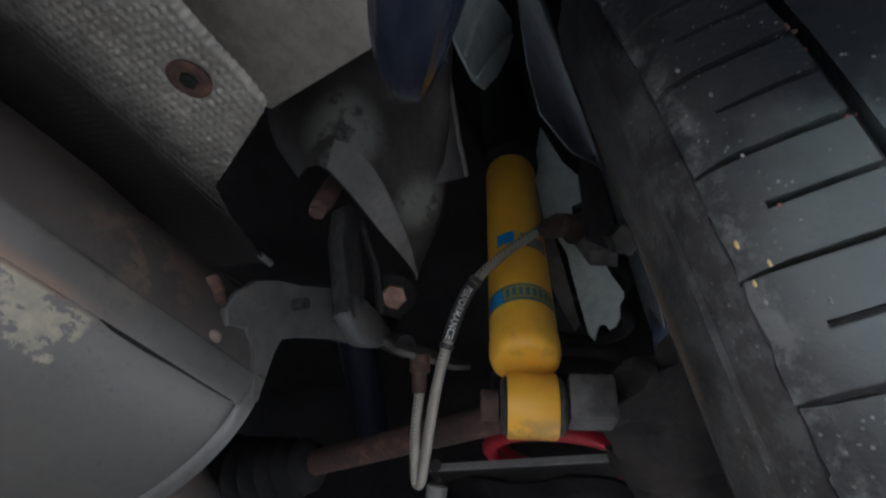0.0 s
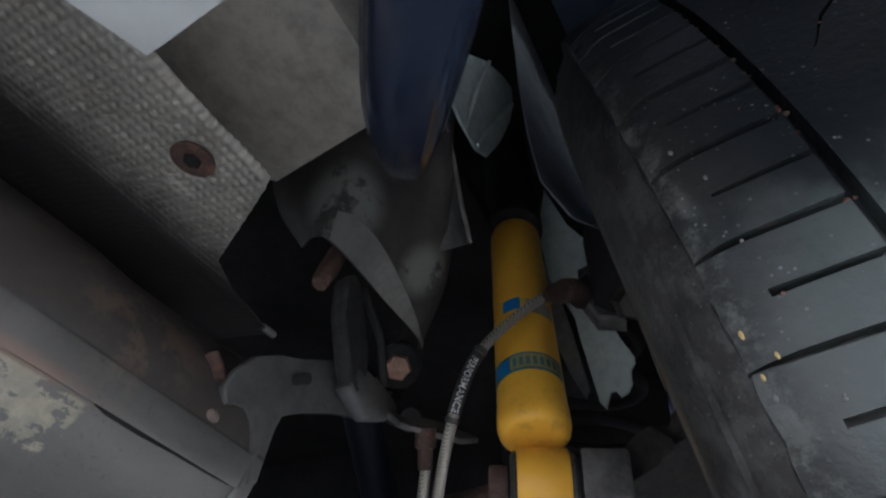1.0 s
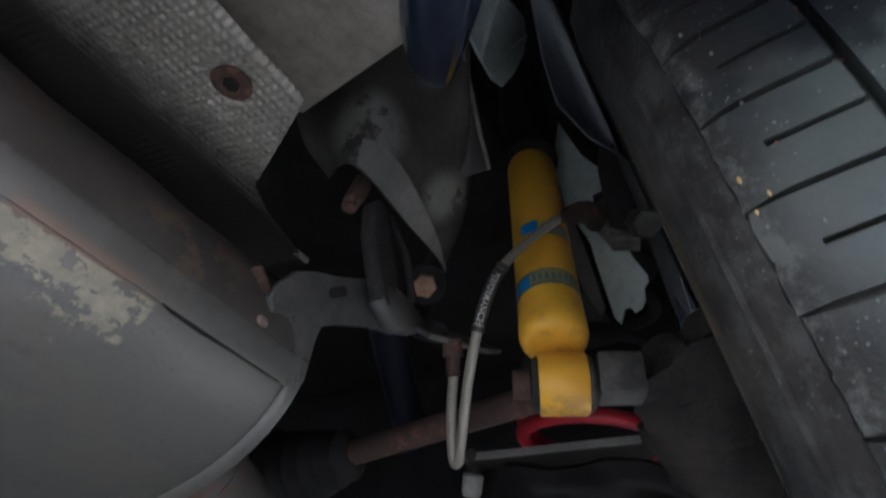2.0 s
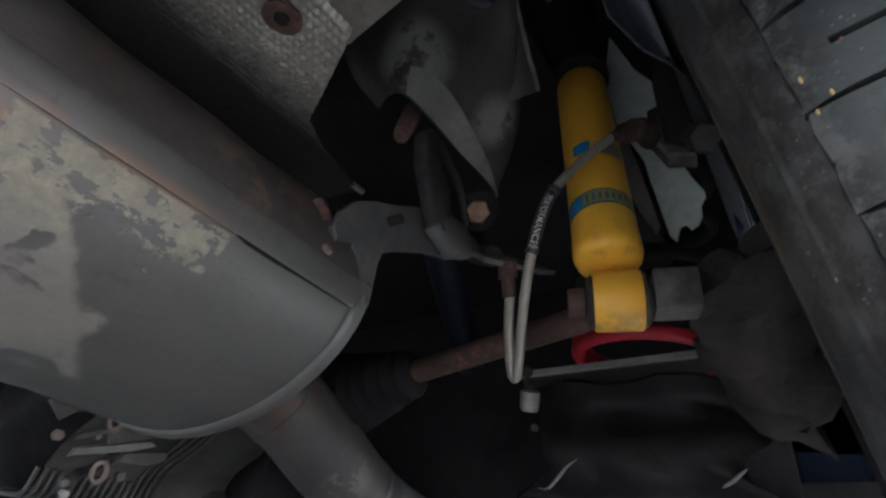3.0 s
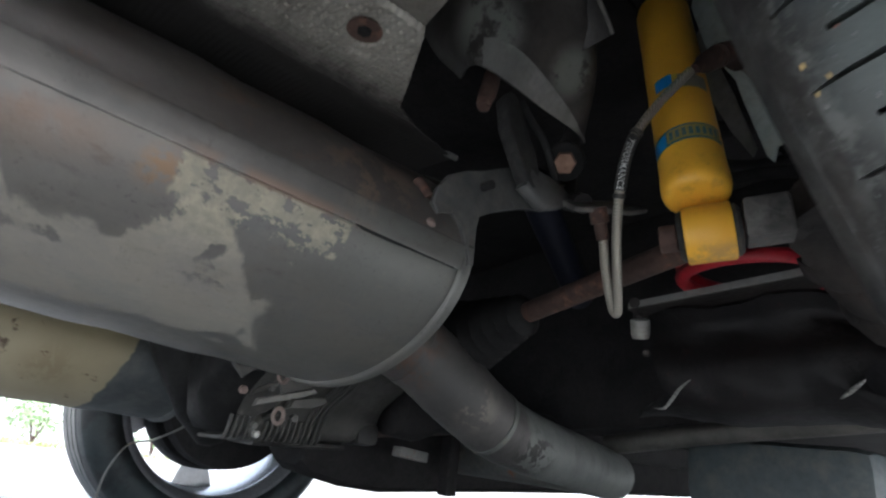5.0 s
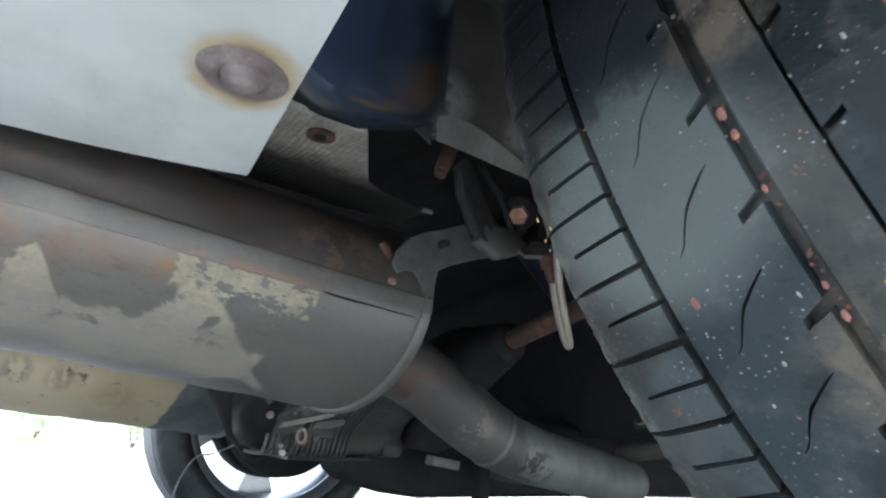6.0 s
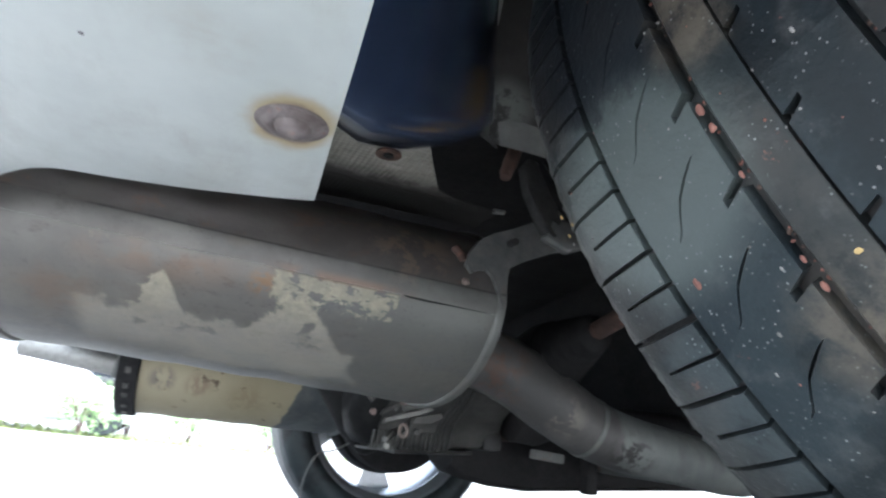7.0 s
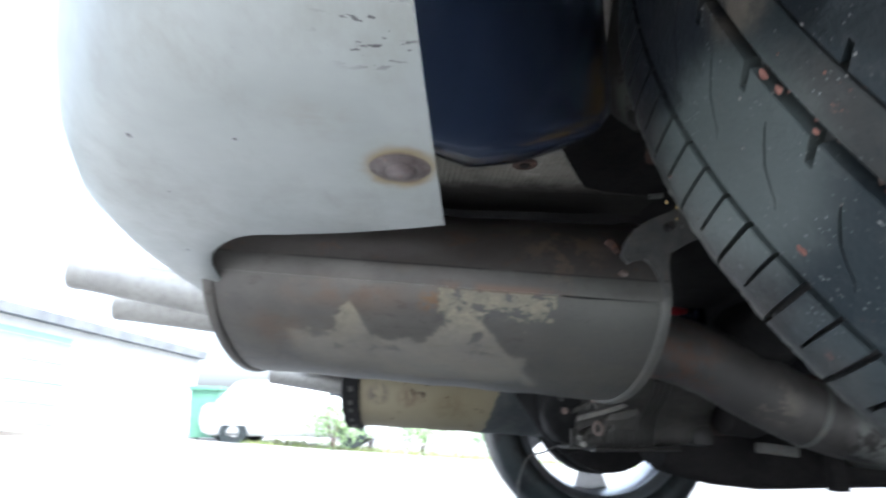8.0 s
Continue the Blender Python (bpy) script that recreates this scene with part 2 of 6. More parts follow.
def bumper_paint():
    """White paint on the bumper's underside: dull, with rust round the bolt, scuffs and grime."""
    n = Nodes("dull_white_bumper_paint")
    big, fine = n.noise(6, 5, 0.6), n.noise(60, 5, 0.6)
    soil = n.noise(14, 6, 0.7, (1, 0.5, 1))
    col = n.mix(n.step(big, 0.3, 0.7), (0.27, 0.285, 0.275), (0.345, 0.36, 0.348))
    col = n.mix(n.math("MULTIPLY", n.step(soil, 0.44, 0.70), 0.75), col, (0.235, 0.235, 0.212))
    wobble = n.math("MULTIPLY", n.math("SUBTRACT", n.noise(90, 4), 0.5), 0.010)
    d = n.add("ShaderNodeVectorMath", operation="DISTANCE")
    squeeze = n.add("ShaderNodeMapping")
    squeeze.inputs["Scale"].default_value = (1.3, 1, 1)
    n.put(squeeze.inputs["Vector"], n.where)
    n.put(d.inputs[0], squeeze.outputs[0])
    d.inputs[1].default_value = (-0.012 * 1.3, 0.281, 0.411)
    dist = n.math("ADD", d.outputs["Value"], wobble)
    col = n.mix(n.math("MULTIPLY", n.step(dist, 0.019, 0.031, 1, 0), 0.85), col, (0.21, 0.155, 0.068))
    col = n.mix(n.step(dist, 0.015, 0.021, 1, 0), col, (0.10, 0.064, 0.048))
    # black scuffs near the wheel opening
    scuff = n.math("MULTIPLY", n.near((-0.018, 0.176, 0.425), 0.012, 0.030), n.step(n.noise(150, 4, 0.6, (0.7, 1.5, 1)), 0.58, 0.62))
    smudge = n.math("MULTIPLY", n.near((-0.049, 0.235, 0.420), 0.004, 0.030), n.step(n.noise(50, 4, 0.6), 0.35, 0.65))
    col = n.mix(n.math("MULTIPLY", smudge, 0.35), col, (0.20, 0.16, 0.12))
    chips = n.math("MULTIPLY", n.step(n.cells(42), 0.055, 0.075, 1, 0), n.step(n.noise(18, 2), 0.50, 0.56))
    col = n.mix(n.math("MAXIMUM", scuff, chips), col, (0.05, 0.045, 0.05))
    return n.done(col, n.math("ADD", 0.32, n.math("MULTIPLY", fine, 0.25)), 0.0, fine, 0.12)


def tyre_rubber(name, dirty=1.0, base=((0.0048, 0.0068, 0.0084), (0.023, 0.034, 0.037)), gloss=0.36, patchy=1.0):
    """Worn rubber: dark and grey-green patches, soft road dust, brick-red smears and fine pale grit."""
    n = Nodes(name)
    across = n.xyz()[1]
    n.where = n.add("ShaderNodeNewGeometry").outputs["Position"]
    big, mid, fine = n.noise(13, 5, 0.6), n.noise(48, 6, 0.7), n.noise(280, 4, 0.6)
    rnd = n.add("ShaderNodeObjectInfo").outputs["Random"]
    col = n.mix(n.step(big, 0.41, 0.59), *base)
    col = n.mix(n.math("MULTIPLY", rnd, 0.15), col, (0.05, 0.062, 0.064))
    col = n.mix(n.math("MULTIPLY", n.step(n.noise(8, 4, 0.6), 0.52, 0.68), 0.30 * dirty), col, (0.062, 0.050, 0.039))
    col = n.mix(n.math("MULTIPLY", n.step(mid, 0.50, 0.72), 0.30 * dirty), col, (0.080, 0.082, 0.080))
    col = n.mix(n.math("MULTIPLY", n.step(mid, 0.30, 0.44, 1, 0), 0.6), col, (0.008, 0.010, 0.011))
    col = n.mix(n.math("MULTIPLY", n.step(n.noise(27, 6, 0.75), 0.655, 0.70), 0.6 * dirty), col, (0.19, 0.075, 0.055))
    # paler grey-green patch on the tread, near-black area above it, brown film on the band
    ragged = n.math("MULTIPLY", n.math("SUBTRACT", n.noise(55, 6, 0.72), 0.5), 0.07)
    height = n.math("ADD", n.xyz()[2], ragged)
    pale_zone = n.math("MULTIPLY", n.near((0.127, 0.214, 0.386), 0.034, 0.062), n.step(n.math("ADD", big, n.math("MULTIPLY", mid, 0.5)), 0.48, 0.74, 0.35, 1.0))
    col = n.mix(n.math("MULTIPLY", pale_zone, 0.62 * patchy), col, (0.086, 0.100, 0.094))
    dark_zone = n.math("MULTIPLY", n.step(height, 0.420, 0.438), n.near((0.118, 0.232, 0.470), 0.055, 0.10))
    col = n.mix(n.math("MULTIPLY", dark_zone, 0.72 * patchy), col, (0.0085, 0.0095, 0.0115))
    film = n.math("MAXIMUM", n.near((0.117, 0.171, 0.442), 0.012, 0.030), n.near((0.166, 0.150, 0.323), 0.012, 0.034))
    col = n.mix(n.math("MULTIPLY", n.math("MULTIPLY", film, n.step(mid, 0.36, 0.58)), 0.55 * patchy), col, (0.105, 0.088, 0.066))
    edge = n.math("MULTIPLY", n.step(n.math("ADD", across, n.math("MULTIPLY", mid, 0.03)), -0.026, 0.012), n.step(n.noise(60, 5, 0.7), 0.25, 0.60))
    col = n.mix(n.math("MULTIPLY", edge, 0.40 * dirty), col, (0.048, 0.040, 0.033))
    chafed = n.math("MULTIPLY", n.step(across, -0.0105, -0.005), n.step(n.noise(85, 6, 0.75), 0.44, 0.60))
    col = n.mix(n.math("MULTIPLY", chafed, 0.65 * patchy), col, (0.115, 0.118, 0.108))
    coarse = n.math("MULTIPLY", n.step(n.math("ADD", n.cells(120), n.math("MULTIPLY", n.noise(300, 2), 0.2)), 0.17, 0.24, 1, 0), n.step(n.noise(30, 2), 0.52, 0.58))
    small = n.math("MULTIPLY", n.step(n.math("ADD", n.cells(330), n.math("MULTIPLY", n.noise(500, 2), 0.2)), 0.20, 0.30, 1, 0), n.step(n.noise(42, 4, 0.7), 0.44, 0.58))
    grit = n.math("MAXIMUM", n.math("MULTIPLY", coarse, n.step(n.noise(220, 3), 0.5, 0.65, 0.0, 0.45)), n.math("MULTIPLY", small, n.step(n.noise(90, 3), 0.35, 0.65, 0.1, 0.7)))
    col = n.mix(n.math("MULTIPLY", grit, dirty), col, (0.22, 0.224, 0.222))
    high = n.math("ADD", fine, n.math("MULTIPLY", grit, 1.5))
    return n.done(col, n.math("ADD", 0.20, n.math("MULTIPLY", mid, 0.40)), 0.0, n.math("ADD", high, mid), 0.38, 0.0013, Specular_IOR_Level=gloss)


def body_paint():
    """Dark navy car paint, dulled by a thin film of dust and a few pale specks."""
    n = Nodes("dark_blue_body_paint")
    film, speck = n.noise(7, 5, 0.6), n.cells(70)
    col = n.mix(n.math("MULTIPLY", n.step(film, 0.40, 0.72), 0.4), (0.026, 0.038, 0.072), (0.060, 0.072, 0.098))
    col = n.mix(n.math("MULTIPLY", n.step(speck, 0.05, 0.08, 1, 0), n.step(n.noise(21, 2), 0.55, 0.6)), col, (0.35, 0.36, 0.38))
    return n.done(col, n.math("ADD", 0.16, n.math("MULTIPLY", film, 0.16)), 0.5, Coat_Weight=1.0, Coat_Roughness=n.math("MULTIPLY_ADD", film, 0.12, 0.10))


def dark_fold_foil():
    """Dirty embossed foil: pale dust on the flat, near-black along the fold over the exhaust."""
    n = Nodes("dirty_embossed_foil")
    x, y, z = n.xyz()
    big, mid, fine = n.noise(10, 5), n.noise(45, 6, 0.7), n.noise(150, 5, 0.65)
    col = n.mix(n.step(big, 0.35, 0.65), (0.20, 0.188, 0.162), (0.29, 0.275, 0.238))
    col = n.mix(n.math("MULTIPLY", n.step(mid, 0.48, 0.68), 0.45), col, (0.12, 0.10, 0.08))
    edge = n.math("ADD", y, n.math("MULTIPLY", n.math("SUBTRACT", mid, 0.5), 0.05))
    # colour turns near-black past a ragged line along the fold
    black_area = n.step(edge, 0.545, 0.605)
    col = n.mix(black_area, col, (0.042, 0.039, 0.037))
    lime = n.math("MULTIPLY", n.near((0.118, 0.535, 0.529), 0.012, 0.03), n.step(mid, 0.50, 0.56))
    col = n.mix(n.math("MULTIPLY", lime, 0.7), col, (0.42, 0.39, 0.34))
    return n.done(col, n.math("ADD", n.math("MULTIPLY_ADD", black_area, 0.4, 0.36), n.math("MULTIPLY", fine, 0.25)), n.math("MULTIPLY", n.math("SUBTRACT", 1.0, black_area), 0.3), n.math("ADD", fine, mid), 0.3, Specular_IOR_Level=n.step(black_area, 0, 1, 0.5, 0.12))


def tower_coating():
    """Brown-black underseal with paler grey-green and brown patches at set places on the flank."""
    n = Nodes("mottled_tower_coating")
    big, mid, fine = n.noise(9, 5, 0.6), n.noise(38, 6, 0.7), n.noise(140, 5, 0.65)
    col = n.mix(n.step(big, 0.35, 0.65), (0.026, 0.023, 0.021), (0.056, 0.049, 0.043))
    col = n.mix(n.math("MULTIPLY", n.step(mid, 0.5, 0.7), 0.5), col, (0.024, 0.021, 0.019))
    for place, inner, outer, tone in (((0.228, 0.53, 0.618), 0.020, 0.046, (0.150, 0.155, 0.138)), ((0.330, 0.512, 0.618), 0.010, 0.034, (0.195, 0.200, 0.172)), ((0.300, 0.480, 0.700), 0.010, 0.036, (0.110, 0.098, 0.080))):
        pale_patch = n.math("MULTIPLY", n.near(place, inner, outer), n.step(n.math("ADD", mid, n.math("MULTIPLY", big, 0.5)), 0.62, 0.74))
        col = n.mix(n.math("MULTIPLY", pale_patch, 0.85), col, tone)
    return n.done(col, n.math("ADD", 0.5, n.math("MULTIPLY", fine, 0.25)), 0.0, n.math("ADD", fine, mid), 0.5)


def pipe_steel():
    """Sooty pipe: brown-grey towards the silencer, grey-green past the joint, a tan flake and black scuffs."""
    n = Nodes("sooty_front_pipe")
    x, y, z = n.xyz()
    big, mid, fine = n.noise(11, 5, 0.6), n.noise(40, 6, 0.7), n.noise(150, 5, 0.65)
    run = n.noise(30, 5, 0.6, (1, 1, 0.25))
    rear = n.mix(n.step(big, 0.35, 0.65), (0.052, 0.049, 0.046), (0.086, 0.080, 0.074))
    ahead = n.mix(n.step(big, 0.35, 0.65), (0.10, 0.106, 0.100), (0.150, 0.155, 0.142))
    col = n.mix(n.step(n.math("ADD", x, n.math("MULTIPLY", mid, 0.03)), 0.572, 0.585), rear, ahead)
    col = n.mix(n.math("MULTIPLY", n.step(run, 0.5, 0.72), 0.5), col, (0.055, 0.05, 0.046))
    tan = n.math("MULTIPLY", n.near((0.470, 0.738, 0.303), 0.010, 0.040), n.step(mid, 0.47, 0.54))
    col = n.mix(n.math("MULTIPLY", tan, 0.4), col, (0.26, 0.225, 0.18))
    rusty = n.math("MULTIPLY", n.near((0.34, 0.765, 0.36), 0.04, 0.09), n.step(mid, 0.46, 0.60))
    col = n.mix(n.math("MULTIPLY", rusty, 0.7), col, (0.10, 0.052, 0.032))
    black_area = n.math("MULTIPLY", n.near((0.585, 0.735, 0.246), 0.02, 0.055), n.step(mid, 0.46, 0.50))
    col = n.mix(black_area, col, (0.025, 0.022, 0.02))
    return n.done(col, n.math("ADD", 0.42, n.math("MULTIPLY", fine, 0.25)), 0.15, n.math("ADD", fine, n.math("MULTIPLY", mid, 0.6)), 0.35)


def shock_paint():
    n = Nodes("yellow_shock_paint")
    big, fine = n.noise(16, 5, 0.65), n.noise(120, 5, 0.6)
    x, y, z = n.xyz()
    col = n.mix(n.step(big, 0.35, 0.7), (0.84, 0.46, 0.035), (0.80, 0.41, 0.035))
    col = n.mix(n.math("MULTIPLY", n.step(n.noise(38, 6, 0.75), 0.62, 0.78), 0.25), col, (0.26, 0.14, 0.05))
    # brown grime where the eye meets the body
    grime = n.math("MULTIPLY", n.near((0.380, 0.412, 0.490), 0.012, 0.045), n.step(n.noise(75, 6, 0.75), 0.48, 0.66))
    col = n.mix(n.math("MULTIPLY", grime, 0.32), col, (0.24, 0.125, 0.04))
    low = n.math("MULTIPLY", n.step(z, 0.428, 0.440, 1, 0), n.step(n.noise(60, 5, 0.7), 0.40, 0.62))
    col = n.mix(n.math("MULTIPLY", low, 0.6), col, (0.30, 0.20, 0.09))
    return n.done(col, n.math("ADD", 0.33, n.math("MULTIPLY", fine, 0.2)), 0.0, fine, 0.1)


def braid():
    n = Nodes("braided_steel_hose")
    w = n.add("ShaderNodeTexWave")
    n.put(w.inputs["Vector"], n.where)
    w.inputs["Scale"].default_value, w.inputs["Distortion"].default_value = 260, 2.0
    fine = n.noise(300, 3)
    col = n.mix(w.outputs["Fac"], (0.16, 0.145, 0.115), (0.42, 0.39, 0.33))
    return n.done(col, 0.42, 0.5, n.math("ADD", w.outputs["Fac"], fine), 0.5, 0.001)


def ground_concrete():
    n = Nodes("pale_concrete_ground")
    big, mid, fine = n.noise(0.5, 5), n.noise(4, 6, 0.65), n.noise(60, 5, 0.7)
    col = n.mix(n.step(big, 0.35, 0.65), (0.19, 0.186, 0.178), (0.25, 0.244, 0.234))
    col = n.mix(n.math("MULTIPLY", n.step(mid, 0.5, 0.7), 0.5), col, (0.17, 0.16, 0.145))
    col = n.mix(n.step(n.noise(5, 5, 0.6), 0.63, 0.68), col, (0.085, 0.072, 0.060))
    return n.done(col, 0.85, 0.0, n.math("ADD", fine, mid), 0.5, 0.004)


SILENCER = silencer_steel()
OCHRE = far_silencer_steel()
WHITE = bumper_paint()
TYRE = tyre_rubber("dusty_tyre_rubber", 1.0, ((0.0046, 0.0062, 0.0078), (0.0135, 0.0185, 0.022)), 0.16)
# shoulder blocks get a paler base than the ribs
TYRE_BLOCK = tyre_rubber("pale_tyre_shoulder", 0.9, ((0.0080, 0.0105, 0.0115), (0.031, 0.038, 0.040)), 0.25)
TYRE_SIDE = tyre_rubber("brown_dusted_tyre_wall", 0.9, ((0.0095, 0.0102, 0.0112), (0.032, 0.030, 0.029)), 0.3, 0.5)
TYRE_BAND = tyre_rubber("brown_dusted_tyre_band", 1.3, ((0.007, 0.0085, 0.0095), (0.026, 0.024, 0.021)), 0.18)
TYRE_FAR = tyre_rubber("tyre_rubber", 0.4, patchy=0.0)
FRONT_PIPE = pipe_steel()
YELLOW = shock_paint()
BRAID = braid()
GROUND = ground_concrete()
BLUE = body_paint()
UNDERSEAL = worn("black_underseal", (0.016, 0.0150, 0.0155), (0.028, 0.0265, 0.0265), 0.8, 0, 10, 120, 0.6, dust=0.25, dust_colour=(0.045, 0.038, 0.035))
UNDERSEAL.node_tree.nodes["Principled BSDF"].inputs["Specular IOR Level"].default_value = 0.2
GREYSEAL = worn("grey_stone_chip_coating", (0.12, 0.12, 0.112), (0.22, 0.216, 0.20), 0.6, 0, 9, 110, 0.5, dust=0.4, dust_colour=(0.12, 0.11, 0.09))
ARCH = worn("blue_grey_arch_coating", (0.20, 0.222, 0.228), (0.28, 0.30, 0.305), 0.6, 0, 9, 110, 0.5, dust=0.4, dust_colour=(0.07, 0.07, 0.065))
TAN = worn("dusty_tan_underseal", (0.36, 0.33, 0.28), (0.45, 0.415, 0.355), 0.75, 0, 8, 120, 0.4, dust=0.4, dust_colour=(0.12, 0.10, 0.08))
GREEN = worn("pale_green_primer", (0.46, 0.53, 0.50), (0.55, 0.61, 0.57), 0.6, 0, 10, 100, 0.3, dust=0.2)
IRON = worn("dark_rusty_iron", (0.017, 0.0145, 0.0135), (0.036, 0.029, 0.025), 0.6, 0.2, 14, 110, 0.9, rust=0.15, dust=0.2, dust_colour=(0.065, 0.055, 0.047), rust_colour=(0.042, 0.026, 0.019))
DARK_RUST = worn("dark_rusted_shaft", (0.042, 0.023, 0.017), (0.062, 0.035, 0.026), 0.8, 0.1, 20, 130, 0.7, rust=0.3, rust_colour=(0.07, 0.033, 0.022))
RUST = worn("rusted_steel", (0.06, 0.034, 0.027), (0.095, 0.056, 0.043), 0.85, 0.1, 20, 130, 0.9, rust=0.3, rust_colour=(0.075, 0.036, 0.024))
OILY = worn("oily_cast_alloy", (0.048, 0.046, 0.041), (0.088, 0.083, 0.074), 0.5, 0.2, 18, 110, 0.5, dust=0.3, dust_colour=(0.11, 0.10, 0.08))
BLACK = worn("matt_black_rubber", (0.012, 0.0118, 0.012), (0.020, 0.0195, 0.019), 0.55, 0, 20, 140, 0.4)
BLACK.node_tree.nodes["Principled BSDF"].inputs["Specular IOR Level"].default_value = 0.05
BRACKET = worn("dull_bracket_steel", (0.058, 0.060, 0.059), (0.092, 0.091, 0.087), 0.55, 0.15, 20, 120, 0.5, dust=0.3, dust_colour=(0.14, 0.12, 0.10))
LINK_RUBBER = worn("dusty_hanger_rubber", (0.010, 0.010, 0.010), (0.020, 0.019, 0.018), 0.8, 0, 30, 140, 0.9, dust=0.25, dust_colour=(0.07, 0.062, 0.055))
# olive put on as the light along the tower fin's edge
PATCH = worn("lit_edge_olive", (0.12, 0.115, 0.10), (0.175, 0.166, 0.145), 0.65, 0, 14, 120, 0.5, dust=0.4, dust_colour=(0.08, 0.07, 0.06))
OILY_DARK = worn("oily_black_casting", (0.022, 0.021, 0.020), (0.036, 0.034, 0.031), 0.5, 0.1, 14, 110, 0.5, dust=0.35, dust_colour=(0.075, 0.066, 0.055))
BUSH = worn("brown_bush_steel", (0.15, 0.105, 0.09), (0.22, 0.17, 0.145), 0.7, 0.1, 40, 160, 0.5)
FIN = worn("oily_fin_alloy", (0.055, 0.053, 0.047), (0.085, 0.081, 0.072), 0.5, 0.2, 30, 120, 0.5, dust=0.4, dust_colour=(0.05, 0.045, 0.04))
GREY_ALLOY = worn("dull_grey_alloy", (0.12, 0.115, 0.105), (0.18, 0.172, 0.155), 0.5, 0.2, 20, 120, 0.5, dust=0.3)
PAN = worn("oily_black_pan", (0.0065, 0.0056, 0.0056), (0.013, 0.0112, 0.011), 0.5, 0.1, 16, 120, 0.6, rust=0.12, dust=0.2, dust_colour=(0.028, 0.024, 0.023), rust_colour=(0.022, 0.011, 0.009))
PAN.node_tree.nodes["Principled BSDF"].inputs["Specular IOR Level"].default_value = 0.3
CASTING = worn("rough_brown_casting", (0.016, 0.0130, 0.0115), (0.044, 0.035, 0.030), 0.7, 0.1, 22, 120, 1.0, rust=0.15, dust=0.4, dust_colour=(0.04, 0.035, 0.030), rust_colour=(0.034, 0.02, 0.015))
COPPER = worn("rust_orange_bolt", (0.20, 0.115, 0.078), (0.32, 0.20, 0.145), 0.6, 0.3, 60, 220, 0.8, rust=0.25)
BLOCK = worn("worn_grey_casting", (0.055, 0.052, 0.048), (0.155, 0.147, 0.135), 0.6, 0.2, 26, 120, 0.7, rust=0.1, dust=0.4, dust_colour=(0.15, 0.135, 0.12))
PLATE = worn("dirty_steel_plate", (0.18, 0.18, 0.17), (0.24, 0.235, 0.22), 0.6, 0.2, 14, 110, 0.4, rust=0.2, dust=0.25)
PIPE = worn("sooty_exhaust_pipe", (0.095, 0.10, 0.095), (0.15, 0.155, 0.145), 0.5, 0.2, 9, 90, 0.35, rust=0.15, dust=0.35, dust_colour=(0.23, 0.20, 0.15))
TAILPIPE = worn("brushed_tailpipe_steel", (0.30, 0.29, 0.275), (0.38, 0.37, 0.345), 0.5, 0.5, 10, 120, 0.2)
ALLOY = worn("silver_alloy_rim", (0.55, 0.56, 0.58), (0.62, 0.63, 0.65), 0.32, 0.75, 8, 90, 0.1)
RED = worn("red_spring_coating", (0.30, 0.008, 0.018), (0.38, 0.012, 0.024), 0.45, 0, 18, 110, 0.2)
RUBBER = worn("black_rubber", (0.018, 0.018, 0.018), (0.032, 0.031, 0.030), 0.6, 0, 20, 140, 0.4, dust=0.25)
DECAL_BLUE = worn("blue_decal", (0.012, 0.20, 0.52), (0.015, 0.24, 0.58), 0.4, 0, 20, 120, 0.1)
DECAL_TEAL = worn("teal_decal", (0.03, 0.12, 0.16), (0.04, 0.15, 0.18), 0.45, 0, 20, 120, 0.1, dust=0.3)
DECAL_OLIVE = worn("olive_decal", (0.28, 0.24, 0.075), (0.36, 0.30, 0.09), 0.45, 0, 40, 160, 0.1, dust=0.3)
DECAL_GREY = worn("grey_decal", (0.27, 0.26, 0.22), (0.32, 0.30, 0.25), 0.5, 0, 20, 120, 0.1)
INK_PALE = worn("pale_print", (0.6, 0.6, 0.58), (0.66, 0.66, 0.63), 0.5, 0, 20, 120, 0.1)
INK_OCHRE = worn("ochre_print", (0.55, 0.40, 0.06), (0.6, 0.42, 0.07), 0.5, 0, 20, 120, 0.1)
SHIELD = dark_fold_foil()
TOWER = tower_coating()
TANK = worn("grey_green_tank_plastic", (0.055, 0.068, 0.072), (0.075, 0.088, 0.09), 0.55, 0, 6, 90, 0.2, dust=0.2)
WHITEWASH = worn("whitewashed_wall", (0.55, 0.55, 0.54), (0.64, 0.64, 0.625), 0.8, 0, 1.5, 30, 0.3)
DOOR_BAND = worn("pale_door_band", (0.34, 0.44, 0.50), (0.40, 0.49, 0.54), 0.6, 0, 2, 40, 0.2)
DOOR_BLUE = worn("faded_blue_door_paint", (0.24, 0.36, 0.44), (0.30, 0.42, 0.49), 0.6, 0, 2, 40, 0.2)
SLATE = worn("weathered_fascia", (0.12, 0.125, 0.13), (0.17, 0.175, 0.18), 0.8, 0, 3, 40, 0.3)
BIN_GREEN = worn("green_bin_plastic", (0.10, 0.24, 0.16), (0.13, 0.28, 0.19), 0.5, 0, 4, 60, 0.1)
LEAF = worn("shrub_leaf", (0.20, 0.31, 0.13), (0.28, 0.38, 0.18), 0.6, 0, 5, 40, 0.2)
APRON = worn("brown_gravel_apron", (0.075, 0.062, 0.052), (0.13, 0.112, 0.096), 0.9, 0, 1.5, 40, 0.6, dust=0.4, dust_colour=(0.07, 0.085, 0.04))
GRASS = worn("verge_grass", (0.20, 0.26, 0.09), (0.28, 0.30, 0.12), 0.8, 0, 3, 40, 0.2)
